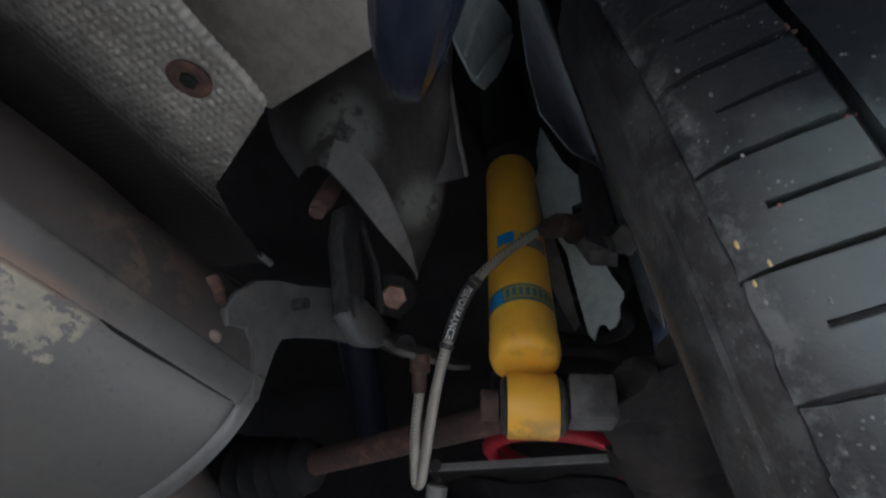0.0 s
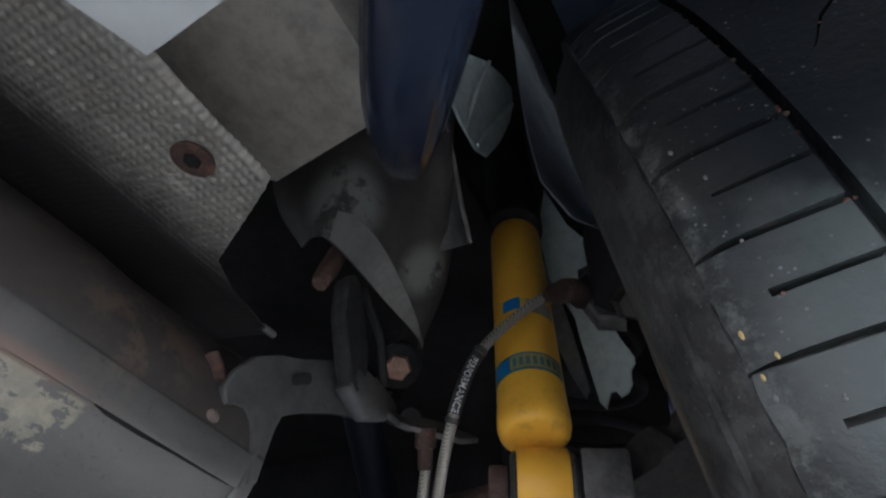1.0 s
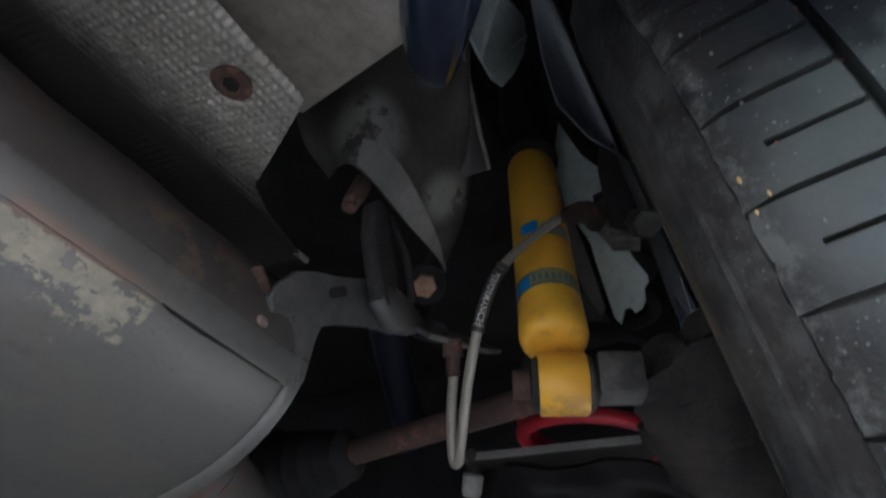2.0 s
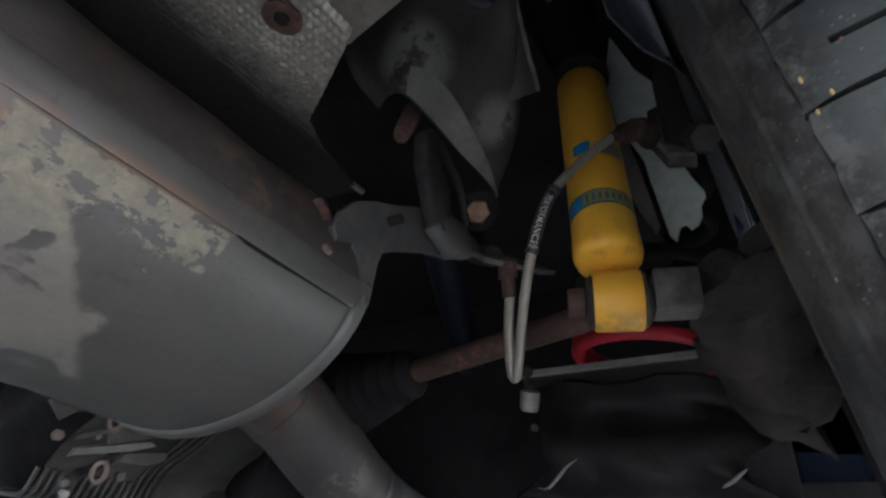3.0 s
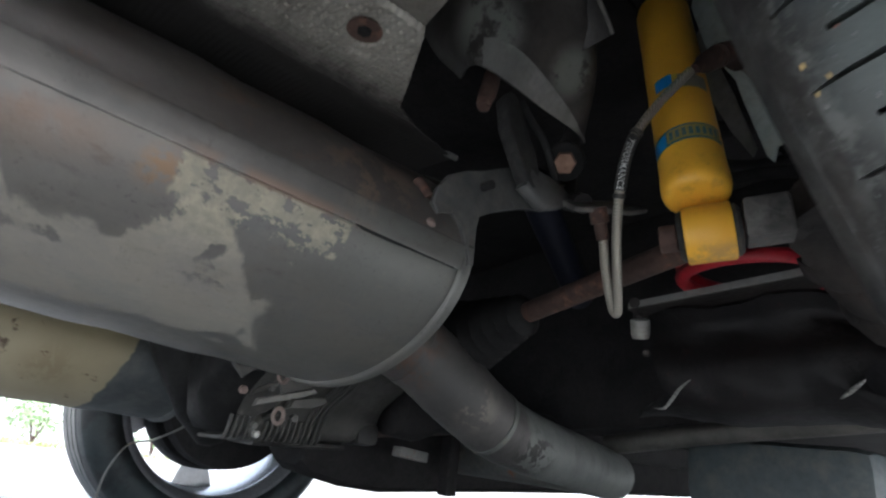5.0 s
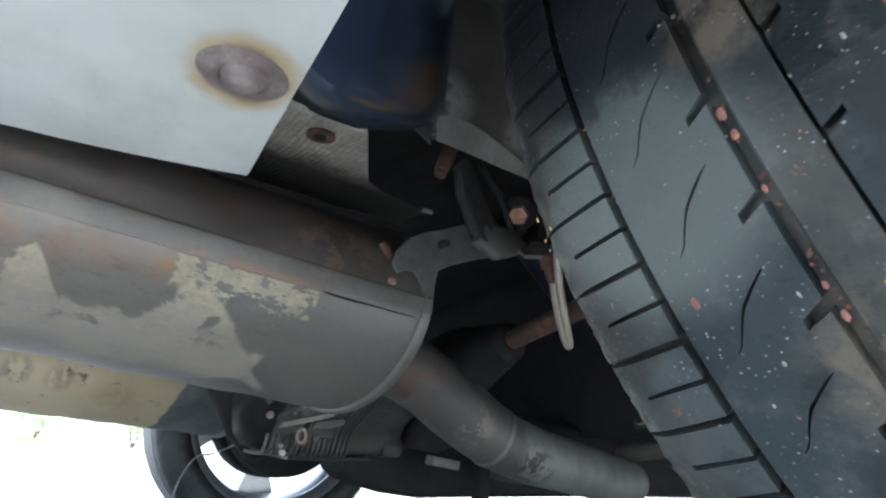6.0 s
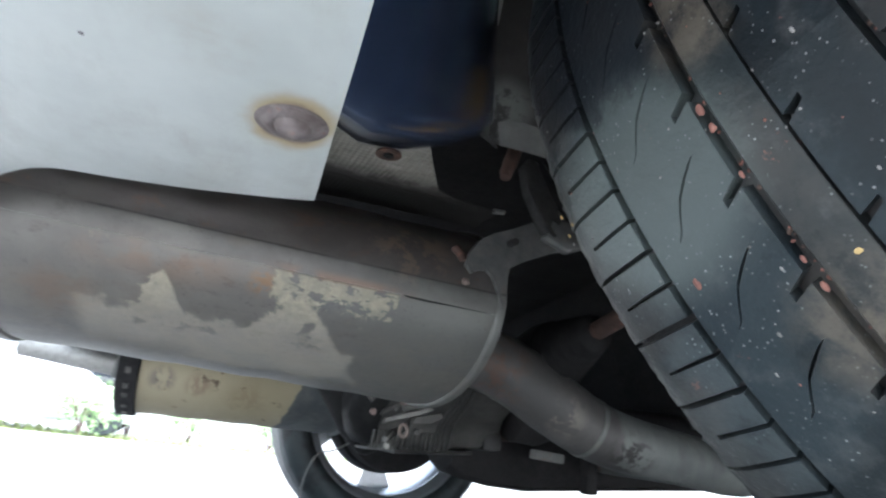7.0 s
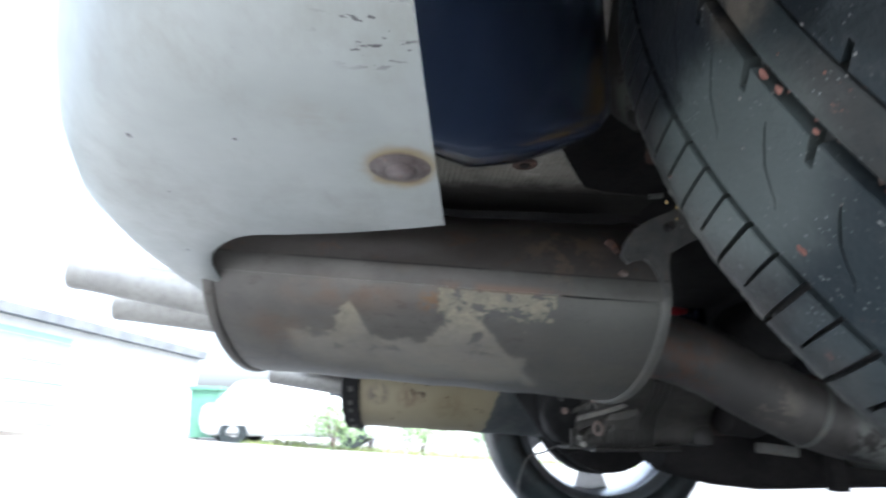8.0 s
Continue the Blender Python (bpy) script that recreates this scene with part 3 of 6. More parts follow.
# pale base colour paints the sky's reflection into the panes
GLASS = worn("sky_bright_car_glass", (0.62, 0.64, 0.65), (0.66, 0.68, 0.69), 0.1, 0, 3, 40, 0.0)
GRIT_PALE = worn("pale_grit", (0.11, 0.106, 0.098), (0.21, 0.203, 0.19), 0.8, 0, 60, 200, 0.3)
GRIT_RED = worn("brick_dust_grit", (0.13, 0.055, 0.042), (0.20, 0.09, 0.066), 0.85, 0, 60, 200, 0.3)
GRIT_BROWN = worn("brown_grit", (0.07, 0.045, 0.035), (0.11, 0.075, 0.06), 0.85, 0, 60, 200, 0.3)
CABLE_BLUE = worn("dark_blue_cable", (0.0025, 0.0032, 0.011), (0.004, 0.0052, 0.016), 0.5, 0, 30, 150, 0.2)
GRIT_OCHRE = worn("ochre_leaf_bits", (0.33, 0.23, 0.09), (0.42, 0.30, 0.12), 0.8, 0, 60, 200, 0.3)
RUSTY_BOLT = worn("rust_brown_bolt", (0.095, 0.075, 0.070), (0.165, 0.14, 0.135), 0.5, 0.3, 60, 260, 0.8, rust=0.15)
CAP = worn("pale_grey_cap", (0.30, 0.29, 0.26), (0.38, 0.37, 0.33), 0.6, 0.1, 30, 140, 0.3, dust=0.3)


# ---- building tools ----
def mesh_of(name, bm, material):
    me = bpy.data.meshes.new(name)
    bmesh.ops.recalc_face_normals(bm, faces=bm.faces[:])
    bm.to_mesh(me)
    bm.free()
    me.materials.append(material)
    return me


def smooth(ob, angle=40):
    me = ob.data
    me.polygons.foreach_set("use_smooth", [True] * len(me.polygons))
    me.set_sharp_from_angle(angle=radians(angle))
    return ob


def thing(name, place, label, category, group="", kind="", turn=None):
    ob = new(name)
    ob.empty_display_size = 0.05
    ob.matrix_world = Matrix.Translation(place) @ (turn or Matrix())
    return tagged(ob, label, category, group, kind)


def part(name, bm, material, parent, label="", local=False, angle=40):
    """Links a bmesh as one mesh under a thing or a part. Its points are world places unless local."""
    ob = new(name, mesh_of(name, bm, material))
    ob.parent = parent
    if parent.type == "EMPTY" and not local:
        ob.matrix_parent_inverse = parent.matrix_basis.inverted()
    if label:
        ob["label"] = label
    return smooth(ob, angle)


def rings(bm, loops, closed=True, cap=True):
    """Skins a row of loops of equal length."""
    vs = [[bm.verts.new(p) for p in loop] for loop in loops]
    n = len(vs[0])
    for a, b in zip(vs, vs[1:]):
        for i in range(n if closed else n - 1):
            j = (i + 1) % n
            bm.faces.new((a[i], a[j], b[j], b[i]))
    if cap and closed:
        bm.faces.new(vs[0][::-1])
        bm.faces.new(vs[-1])
    return vs


def spline(points, steps=8):
    """A smooth row of places through the given ones."""
    p = [Vector(q) for q in points]
    p = [2 * p[0] - p[1], *p, 2 * p[-1] - p[-2]]
    out = []
    for a, b, c, d in zip(p, p[1:], p[2:], p[3:]):
        for k in range(steps):
            t = k / steps
            out.append(0.5 * (2 * b + (c - a) * t + (2 * a - 5 * b + 4 * c - d) * t * t + (3 * b - a - 3 * c + d) * t**3))
    out.append(p[-2])
    return out


def tube(bm, points, radius, sides=16, cap=True, flat=1.0):
    """A round bar or pipe along places; radius is one number or one for each place."""
    p = [Vector(q) for q in points]
    rad = radius if isinstance(radius, (list, tuple)) else [radius] * len(p)
    side, loops = None, []
    for i, q in enumerate(p):
        ahead = (p[min(i + 1, len(p) - 1)] - p[max(i - 1, 0)]).normalized()
        if side is None:
            side = ahead.cross(Vector((0, 0, 1)) if abs(ahead.z) < 0.9 else Vector((1, 0, 0))).normalized()
        side = (side - ahead * side.dot(ahead)).normalized()
        up = side.cross(ahead)
        loops.append([q + rad[i] * (math.cos(a) * side + flat * math.sin(a) * up) for a in (2 * math.pi * k / sides for k in range(sides))])
    rings(bm, loops, True, cap)


def lathe(bm, profile, steps=64, axis="y", centre=(0, 0, 0), close=False):
    """Turns a row of (along, radius) round an axis."""
    c = Vector(centre)
    loops = []
    for k in range(steps):
        a = 2 * math.pi * k / steps
        ca, sa = math.cos(a), math.sin(a)
        if axis == "y":
            loops.append([c + Vector((r * ca, s, r * sa)) for s, r in profile])
        elif axis == "x":
            loops.append([c + Vector((s, r * ca, r * sa)) for s, r in profile])
        else:
            loops.append([c + Vector((r * ca, r * sa, s)) for s, r in profile])
    vs = [[bm.verts.new(p) for p in loop] for loop in loops]
    n = len(profile)
    for i in range(steps):
        a, b = vs[i], vs[(i + 1) % steps]
        for j in range(n if close else n - 1):
            k = (j + 1) % n
            bm.faces.new((a[j], b[j], b[k], a[k]))


def lathe_between(bm, a, b, profile, steps=24):
    """Turns (fraction along a to b, radius) round the line from a to b, ends closed."""
    a, b = Vector(a), Vector(b)
    q = (b - a).to_track_quat("Z", "Y")
    loops = []
    for f, r in profile:
        c = a.lerp(b, f)
        loops.append([c + q @ Vector((r * math.cos(t), r * math.sin(t), 0)) for t in (2 * math.pi * k / steps for k in range(steps))])
    rings(bm, loops)


def box(bm, lo, hi, bevel=0.0, turn=None, about=None):
    lo, hi = Vector(lo), Vector(hi)
    made = bmesh.ops.create_cube(bm, size=1.0)["verts"]
    for v in made:
        v.co = Vector([(lo[i] + hi[i]) / 2 + v.co[i] * (hi[i] - lo[i]) for i in range(3)])
    if turn:
        mid = Vector(about) if about else (lo + hi) / 2
        for v in made:
            v.co = mid + turn @ (v.co - mid)
    if bevel:
        edges = list({e for v in made for e in v.link_edges})
        bmesh.ops.bevel(bm, geom=edges, offset=bevel, segments=2, affect="EDGES", profile=0.6)


def plate(bm, outline, thick, origin, u, v, bevel=0.0):
    """A flat plate: an outline of (u, v) in metres from origin, made thick across it."""
    o, u, v = Vector(origin), Vector(u).normalized(), Vector(v)
    v = (v - u * v.dot(u)).normalized()
    w = u.cross(v)
    a = [bm.verts.new(o + u * p + v * q - w * thick / 2) for p, q in outline]
    b = [bm.verts.new(o + u * p + v * q + w * thick / 2) for p, q in outline]
    faces = [bm.faces.new(a[::-1]), bm.faces.new(b)]
    n = len(outline)
    for i in range(n):
        faces.append(bm.faces.new((a[i], a[(i + 1) % n], b[(i + 1) % n], b[i])))
    if bevel:
        edges = [e for f in faces[:2] for e in f.edges]
        bmesh.ops.bevel(bm, geom=edges, offset=bevel, segments=1, affect="EDGES")


def sheet(bm, grid, thick):
    """A sheet from rows of places, with thickness."""
    rows, cols = len(grid), len(grid[0])
    g = [[Vector(p) for p in row] for row in grid]
    top, low = [], []
    for i in range(rows):
        ta, la = [], []
        for j in range(cols):
            du = g[min(i + 1, rows - 1)][j] - g[max(i - 1, 0)][j]
            dv = g[i][min(j + 1, cols - 1)] - g[i][max(j - 1, 0)]
            n = du.cross(dv).normalized()
            ta.append(bm.verts.new(g[i][j]))
            la.append(bm.verts.new(g[i][j] + n * thick))
        top.append(ta)
        low.append(la)
    for i in range(rows - 1):
        for j in range(cols - 1):
            bm.faces.new((top[i][j], top[i][j + 1], top[i + 1][j + 1], top[i + 1][j]))
            bm.faces.new((low[i][j], low[i + 1][j], low[i + 1][j + 1], low[i][j + 1]))
    rim = [(i, 0) for i in range(rows)] + [(rows - 1, j) for j in range(1, cols)] + [(i, cols - 1) for i in range(rows - 2, -1, -1)] + [(0, j) for j in range(cols - 2, 0, -1)]
    for (a, b), (c, d) in zip(rim, rim[1:] + rim[:1]):
        bm.faces.new((top[a][b], low[a][b], low[c][d], top[c][d]))


def hexagon(bm, place, way, radius, height):
    way = Vector(way).normalized()
    lathe_between(bm, place, Vector(place) + way * height, [(0, radius * 0.93), (0.08, radius), (0.85, radius), (1, radius * 0.88)], 6)


def interp(x, xs, ys):
    return float(np.interp(x, xs, ys))


# ---- ground and distance ----
def ground_height(x, y):
    """Flat under the car, falling slightly towards the garages and more beside them."""
    away = min(max((y - 2.2) / 11.0, 0.0), 1.0) ** 1.2
    return -0.012 - away * (0.22 + 0.058 * min(max(x + 5.0, 0.0), 14.0))


def build_ground():
    bm = bmesh.new()
    xs = [-400, -120, -40, -18, -10, -5, -3, -1.5, 0, 1.5, 3, 6, 9, 30, 90, 400]
    ys = [-400, -90, -25, -8, -3, 0, 1.2, 2.2, 3.5, 5, 7, 9, 11, 13.2, 16, 25, 60, 150, 400]
    grid = [[bm.verts.new((x, y, ground_height(x, y))) for y in ys] for x in xs]
    for a, b in zip(grid, grid[1:]):
        for i in range(len(ys) - 1):
            bm.faces.new((a[i], b[i], b[i + 1], a[i + 1]))
    ob = new("ground", mesh_of("ground", bm, GROUND))
    tagged(ob, "pale worn concrete yard, sunlit, with small stones", "ground", kind="structure")


def build_garages():
    """A row of low lock-up garages that runs away from the yard, each with an up-and-over door."""
    start, along = Vector((-6.15, 16.5, -0.22)), Vector((-2.05, -5.4, 0.37))
    unit = along.length * 0.665
    d = along.normalized()
    flat = Vector((d.x, d.y, 0)).normalized()
    out = Vector((flat.y, -flat.x, 0))
    if out.dot(Vector((0, 0, 0)) - start) < 0:
        out = -out
    for k in range(3):
        base = start + d * (unit * k)
        root = thing("garage", base, "whitewashed lock-up garage with a flat fascia and a wide door", "garage", "row of garages")
        bm = bmesh.new()
        back = -out * 5.0
        p = [base + Vector((0, 0, -0.6)), base + d * unit + Vector((0, 0, -0.6))]
        loop = [p[0], p[1], p[1] + back, p[0] + back]
        rings(bm, [loop, [q + Vector((0, 0, 2.55)) for q in loop]])
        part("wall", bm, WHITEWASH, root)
        bm = bmesh.new()
        loop = [q + out * 0.25 * (1 if i < 2 else -1) + Vector((0, 0, 2.55)) for i, q in enumerate(loop)]
        rings(bm, [loop, [q + Vector((0, 0, 0.2)) for q in loop]])
        part("roof_fascia", bm, SLATE, root)
        bm = bmesh.new()
        o = base + d * 0.12 + out * 0.03 + Vector((0, 0, -0.05))
        loop = [o, o + d * (unit - 0.24), o + d * (unit - 0.24) - out * 0.05, o - out * 0.05]
        rings(bm, [loop, [q + Vector((0, 0, 1.80)) for q in loop]])
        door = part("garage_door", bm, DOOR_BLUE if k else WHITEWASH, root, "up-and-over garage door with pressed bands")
        for j in range(4):
            bm = bmesh.new()
            o2 = o + out * 0.012 + Vector((0, 0, 0.4 + 0.42 * j))
            loop = [o2, o2 + d * (unit - 0.24), o2 + d * (unit - 0.24) - out * 0.02, o2 - out * 0.02]
            rings(bm, [loop, [q + Vector((0, 0, 0.03)) for q in loop]])
            part("door_band", bm, DOOR_BAND, door)
    # raised apron in front of the row
    bm = bmesh.new()
    a, b = start - d * 0.5 + out * 0.4, start + d * (unit * 3 + 1) + out * 0.4
    e, f = a + out * 1.6, b + out * 1.6
    e.z, f.z = -0.3, -0.3
    rings(bm, [[Vector((q.x, q.y, -0.9)) for q in (a - out, b - out, f, e)], [a - out, b - out, f, e]])
    tagged(new("garage_apron", mesh_of("garage_apron", bm, APRON)), "sloping grass and gravel apron before the garages", "verge", kind="structure")


def build_bin():
    c = Vector((-4.45, 12.8, ground_height(-4.45, 12.8)))
    root = thing("wheelie_bin", c, "green plastic wheelie bin standing beside the garages", "bin")
    bm = bmesh.new()
    rings(bm, [[c + Vector((sx * w, sy * w, z)) for sx, sy in ((-1, -1), (1, -1), (1, 1), (-1, 1))] for z, w in ((0.05, 0.24), (0.1, 0.25), (0.98, 0.30), (1.0, 0.32))])
    part("bin_body", bm, BIN_GREEN, root)
    bm = bmesh.new()
    box(bm, c + Vector((-0.34, -0.36, 1.0)), c + Vector((0.34, 0.34, 1.08)), 0.02)
    part("lid", bm, BIN_GREEN, root)
    for s in (-1, 1):
        bm = bmesh.new()
        lathe(bm, [(-0.03, 0.02), (-0.03, 0.1), (0.03, 0.1), (0.03, 0.02)], 20, "x", c + Vector((0.22 * s, 0.2, 0.1)))
        part("bin_wheel", bm, RUBBER, root)


def build_white_car():
    """A white car parked far off, washed out by the light."""
    c = Vector((-2.5, 13.2, ground_height(-2.5, 13.2)))
    root = thing("parked_car", c, "white hatchback parked on the far side of the yard", "car")

    def loop(half, z, x0, x1):
        return [c + Vector((x, s * half, z)) for s, xs in ((-1, (x0, x1)), (1, (x1, x0))) for x in xs]

    bm = bmesh.new()
    rings(bm, [loop(0.74, 0.22, -1.85, 1.8), loop(0.82, 0.4, -1.95, 1.9), loop(0.82, 0.68, -1.95, 1.9), loop(0.78, 0.86, -1.9, 1.75)])
    bmesh.ops.bevel(bm, geom=bm.edges[:], offset=0.05, segments=2, affect="EDGES")
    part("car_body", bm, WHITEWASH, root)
    bm = bmesh.new()
    rings(bm, [loop(0.74, 0.86, -1.7, 1.0), loop(0.62, 1.30, -1.35, 0.35), loop(0.55, 1.36, -1.2, 0.2)])
    bmesh.ops.bevel(bm, geom=bm.edges[:], offset=0.03, segments=2, affect="EDGES")
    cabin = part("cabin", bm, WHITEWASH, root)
    for x0, x1 in ((-1.35, -0.5), (-0.42, 0.45)):
        bm = bmesh.new()
        plate(bm, [(x0, 0), (x1, 0), (x1 * 0.8, 0.34), (x0 * 0.88, 0.34)], 0.02, c + Vector((0, -0.735, 0.9)), (1, 0, 0), (0, 0.27, 1))
        part("side_window", bm, GLASS, cabin)
    for x in (-1.25, 1.2):
        for s in (-1, 1):
            bm = bmesh.new()
            lathe(bm, [(-0.09, 0.12), (-0.09, 0.28), (-0.06, 0.3), (0.06, 0.3), (0.09, 0.28), (0.09, 0.12)], 28, "y", c + Vector((x, s * 0.72, 0.3)))
            part("car_wheel", bm, TYRE_FAR, root)


def leafy(bm, centre, spread, count, size, rng):
    for _ in range(count):
        d = Vector((rng.gauss(0, 1), rng.gauss(0, 1), rng.gauss(0, 1)))
        p = Vector(centre) + Vector([d[i] * spread[i] * 0.5 for i in range(3)])
        q = Euler((rng.uniform(0, 6.3), rng.uniform(0, 6.3), rng.uniform(0, 6.3))).to_matrix()
        s = size * rng.uniform(0.6, 1.3)
        bm.faces.new([bm.verts.new(p + q @ Vector(v) * s) for v in ((-1, 0, 0), (0, -0.4, 0.08), (1, 0, 0), (0, 0.4, 0.08))])


def build_shrubs():
    rng = random.Random(4)
    for x, y, h in ((-1.0, 13.6, 1.05), (0.2, 14.2, 0.9), (1.9, 14.0, 0.8), (-1.62, 11.9, 1.0), (4.4, 15.0, 1.3), (-9.6, 8.4, 0.7)):
        z = ground_height(x, y)
        root = thing("shrub", (x, y, z), "leafy green shrub on the edge of the yard", "shrub", "shrubs round the yard")
        bm = bmesh.new()
        for k in range(5):
            a = k * 1.26
            tube(bm, [(x, y, z), (x + 0.1 * math.cos(a), y + 0.1 * math.sin(a), z + h * 0.4), (x + 0.3 * math.cos(a), y + 0.3 * math.sin(a), z + h * 0.8)], [0.02, 0.014, 0.006], 6)
        part("stem", bm, RUST, root)
        bm = bmesh.new()
        for k in range(9):
            leafy(bm, (x + rng.uniform(-0.4, 0.4), y + rng.uniform(-0.3, 0.3), z + h * rng.uniform(0.35, 0.95)), (0.45, 0.4, 0.35), 75, 0.055, rng)
        part("foliage", bm, LEAF, root)
    bm = bmesh.new()
    for _ in range(2600):
        x, y = rng.uniform(-3.5, 8.0), 12.2 + rng.random() ** 2 * 3.0
        z, a, h = ground_height(x, y), rng.uniform(0, 6.3), rng.uniform(0.03, 0.11)
        w = Vector((math.cos(a), math.sin(a), 0)) * 0.018
        p = Vector((x, y, z))
        tip = p + Vector((rng.uniform(-0.06, 0.06), rng.uniform(-0.06, 0.06), h))
        bm.faces.new([bm.verts.new(q) for q in (p - w, p + w, tip)])
    tagged(new("grass_verge", mesh_of("grass_verge", bm, GRASS)), "rough strip of long green grass at the yard's edge", "grass", kind="stuff")


# ---- wheels ----
def tread_piece(name, rows, gaps, r0=0.302, r1=0.3152, mirror=False, material=None):
    """A tread piece from rows of (across, [degrees...]); gaps lists the (row, column) cells cut right through."""
    bm = bmesh.new()

    def place(deg, s, deep):
        e = -0.193 - s if s < -0.15 else s
        r = r0 if deep else r1 - interp(e, [-0.026, -0.013, -0.007, -0.001], [0, 0.0006, 0.0022, 0.0052])
        t = radians(deg)
        return bm.verts.new((-r * math.cos(t), s, r * math.sin(t)))

    rows = [(-0.193 - s, degs) for s, degs in rows] if mirror else rows
    top = [[place(d, s, False) for d in degs] for s, degs in rows]
    low = [[place(d, s, True) for d in degs] for s, degs in rows]
    cells = [(i, j) for i in range(len(rows) - 1) for j in range(len(rows[0][1]) - 1) if (i, j) not in gaps]
    edges = {}
    for i, j in cells:
        ring = [(i, j), (i, j + 1), (i + 1, j + 1), (i + 1, j)]
        bm.faces.new([top[a][b] for a, b in ring])
        for p, q in zip(ring, ring[1:] + ring[:1]):
            edges[(p, q)] = (q, p)
    for (p, q), back in edges.items():
        if back not in edges:
            bm.faces.new((top[p[0]][p[1]], low[p[0]][p[1]], low[q[0]][q[1]], top[q[0]][q[1]]))
    bmesh.ops.delete(bm, geom=[v for v in bm.verts if not v.link_faces], context="VERTS")
    me = mesh_of(name, bm, material or TYRE)
    me.polygons.foreach_set("use_smooth", [True] * len(me.polygons))
    me.set_sharp_from_angle(angle=radians(38))
    return me


def build_near_wheel():
    """The tyre close to the lens: worn road tread with grit in its grooves."""
    axis = Vector((0.0417, 1.0, -0.2512)).normalized()
    ex = (Vector((1, 0, 0)) - axis * axis.x).normalized()
    ez = ex.cross(axis)
    turn = Matrix((ex, axis, ez)).transposed().to_4x4()
    root = thing("wheel", (0.4305, 0.28, 0.4734), "rear wheel hanging clear of the ground, dusty worn black tyre", "wheel", "car wheels", turn=turn)
    bm = bmesh.new()
    half = [(-0.006, 0.205), (0.006, 0.222), (0.0165, 0.246), (0.0198, 0.264), (0.0175, 0.280), (0.0088, 0.294), (0.001, 0.3030), (-0.007, 0.3065)]
    profile = half + [(-0.10, 0.3075)] + [(-0.195 - s, r) for s, r in half[::-1]]
    lathe(bm, profile, 120)
    tyre = part("tyre", bm, TYRE_SIDE, root, "black rubber carcass with scuffed sidewall", local=True)
    # fine moulded ribs on the inner sidewall
    for r, s in ((0.2935, 0.0091), (0.262, 0.0193)):
        bm = bmesh.new()
        lathe(bm, [(s - 0.001, r - 0.0016), (s + 0.0009, r), (s - 0.001, r + 0.0016)], 120)
        part("sidewall_ring", bm, TYRE_SIDE, tyre, local=True)
    bm = bmesh.new()
    lathe(bm, [(-0.006, 0.21), (0.0, 0.214), (0.002, 0.208), (-0.01, 0.198), (-0.05, 0.19), (-0.15, 0.185), (-0.19, 0.2), (-0.196, 0.212)], 72)
    part("rim", bm, ALLOY, root, "silver rim barrel", local=True)
    bm = bmesh.new()
    lathe(bm, [(-0.14, 0.02), (-0.14, 0.19), (-0.155, 0.188), (-0.155, 0.02)], 48, close=True)
    part("wheel_disc", bm, ALLOY, root, local=True)
    # tread pieces: full slots every six degrees, a short slit between each two
    step = 6.0
    block = []
    for s, lead, slit in ((-0.0405, 0.26, 0.20), (-0.028, 0.25, 0.19), (-0.0135, 0.23, 0.14), (-0.008, 0.20, 0.05), (-0.004, 0.15, 0.05), (-0.001, 0.08, 0.05)):
        block.append((s, [lead, 1.0, 2.0, 2.98 - slit, 2.98 + slit, 4.0, 5.0, step - lead]))
    chip = random.Random(31)
    shoulders = []
    for _ in range(6):
        rough = [(s, [d + (chip.uniform(-0.10, 0.10) if 0 < i < 7 and s > -0.014 else 0.0) for i, d in enumerate(degs)]) for s, degs in block]
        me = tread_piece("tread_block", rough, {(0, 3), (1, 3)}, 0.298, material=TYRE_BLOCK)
        # chipped and feathered outer edge
        for v in me.vertices:
            if v.co.y > -0.006:
                v.co.y += chip.uniform(-0.0008, 0.0006)
                v.co.x, v.co.z = v.co.x * (1 + chip.uniform(-0.003, 0.001)), v.co.z * (1 + chip.uniform(-0.003, 0.001))
        shoulders.append(me)
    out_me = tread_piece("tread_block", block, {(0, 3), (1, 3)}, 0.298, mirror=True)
    # centre ribs: curved sipes with a notch each, a plain dusty band, then a notched rib
    turn_step = 360 / 49
    joint = [(-7.2, -0.0445), (-5.7, -0.0570), (-4.9, -0.0613), (-3.7, -0.0650), (-2.7, -0.0687), (-1.8, -0.0745), (-1.1, -0.0799), (-0.8, -0.0835)]
    slit = [0, 0, 0.20, 0.30, 0.32, 0.30, 0.20, 0]
    rib = [(s, [a + (turn_step - g) * f for f in (0, 0.18, 0.36, 0.46, 0.64, 0.82, 1)]) for (a, s), g in zip(joint, slit)]
    rib[-1] = (-0.0835, [-0.8, 0.5, 1.85, 2.55, 3.9, 5.2, turn_step - 0.8])
    rib.append((-0.0925, [0.0, 1.3, 2.55, 3.40, 4.7, 6.0, turn_step]))
    rib_me = tread_piece("tread_rib", rib, {(7, 2)})
    rib2 = [(-0.1185, [0, 1.8, 3.72, 4.40, 5.6, turn_step]), (-0.1262, [0, 1.8, 4.45, 4.95, 5.9, turn_step]), (-0.1490, [0, 1.8, 4.1, 4.7, 5.8, turn_step])]
    rib2_me = tread_piece("tread_rib", rib2, {(0, 2)})
    bm = bmesh.new()
    lathe(bm, [(-0.0982, 0.3065), (-0.0985, 0.3146), (-0.0992, 0.3152), (-0.1160, 0.3152), (-0.1168, 0.3146), (-0.1170, 0.3065)], 180)
    part("tread_band", bm, TYRE_BAND, tyre, "plain band dusted brown", local=True)
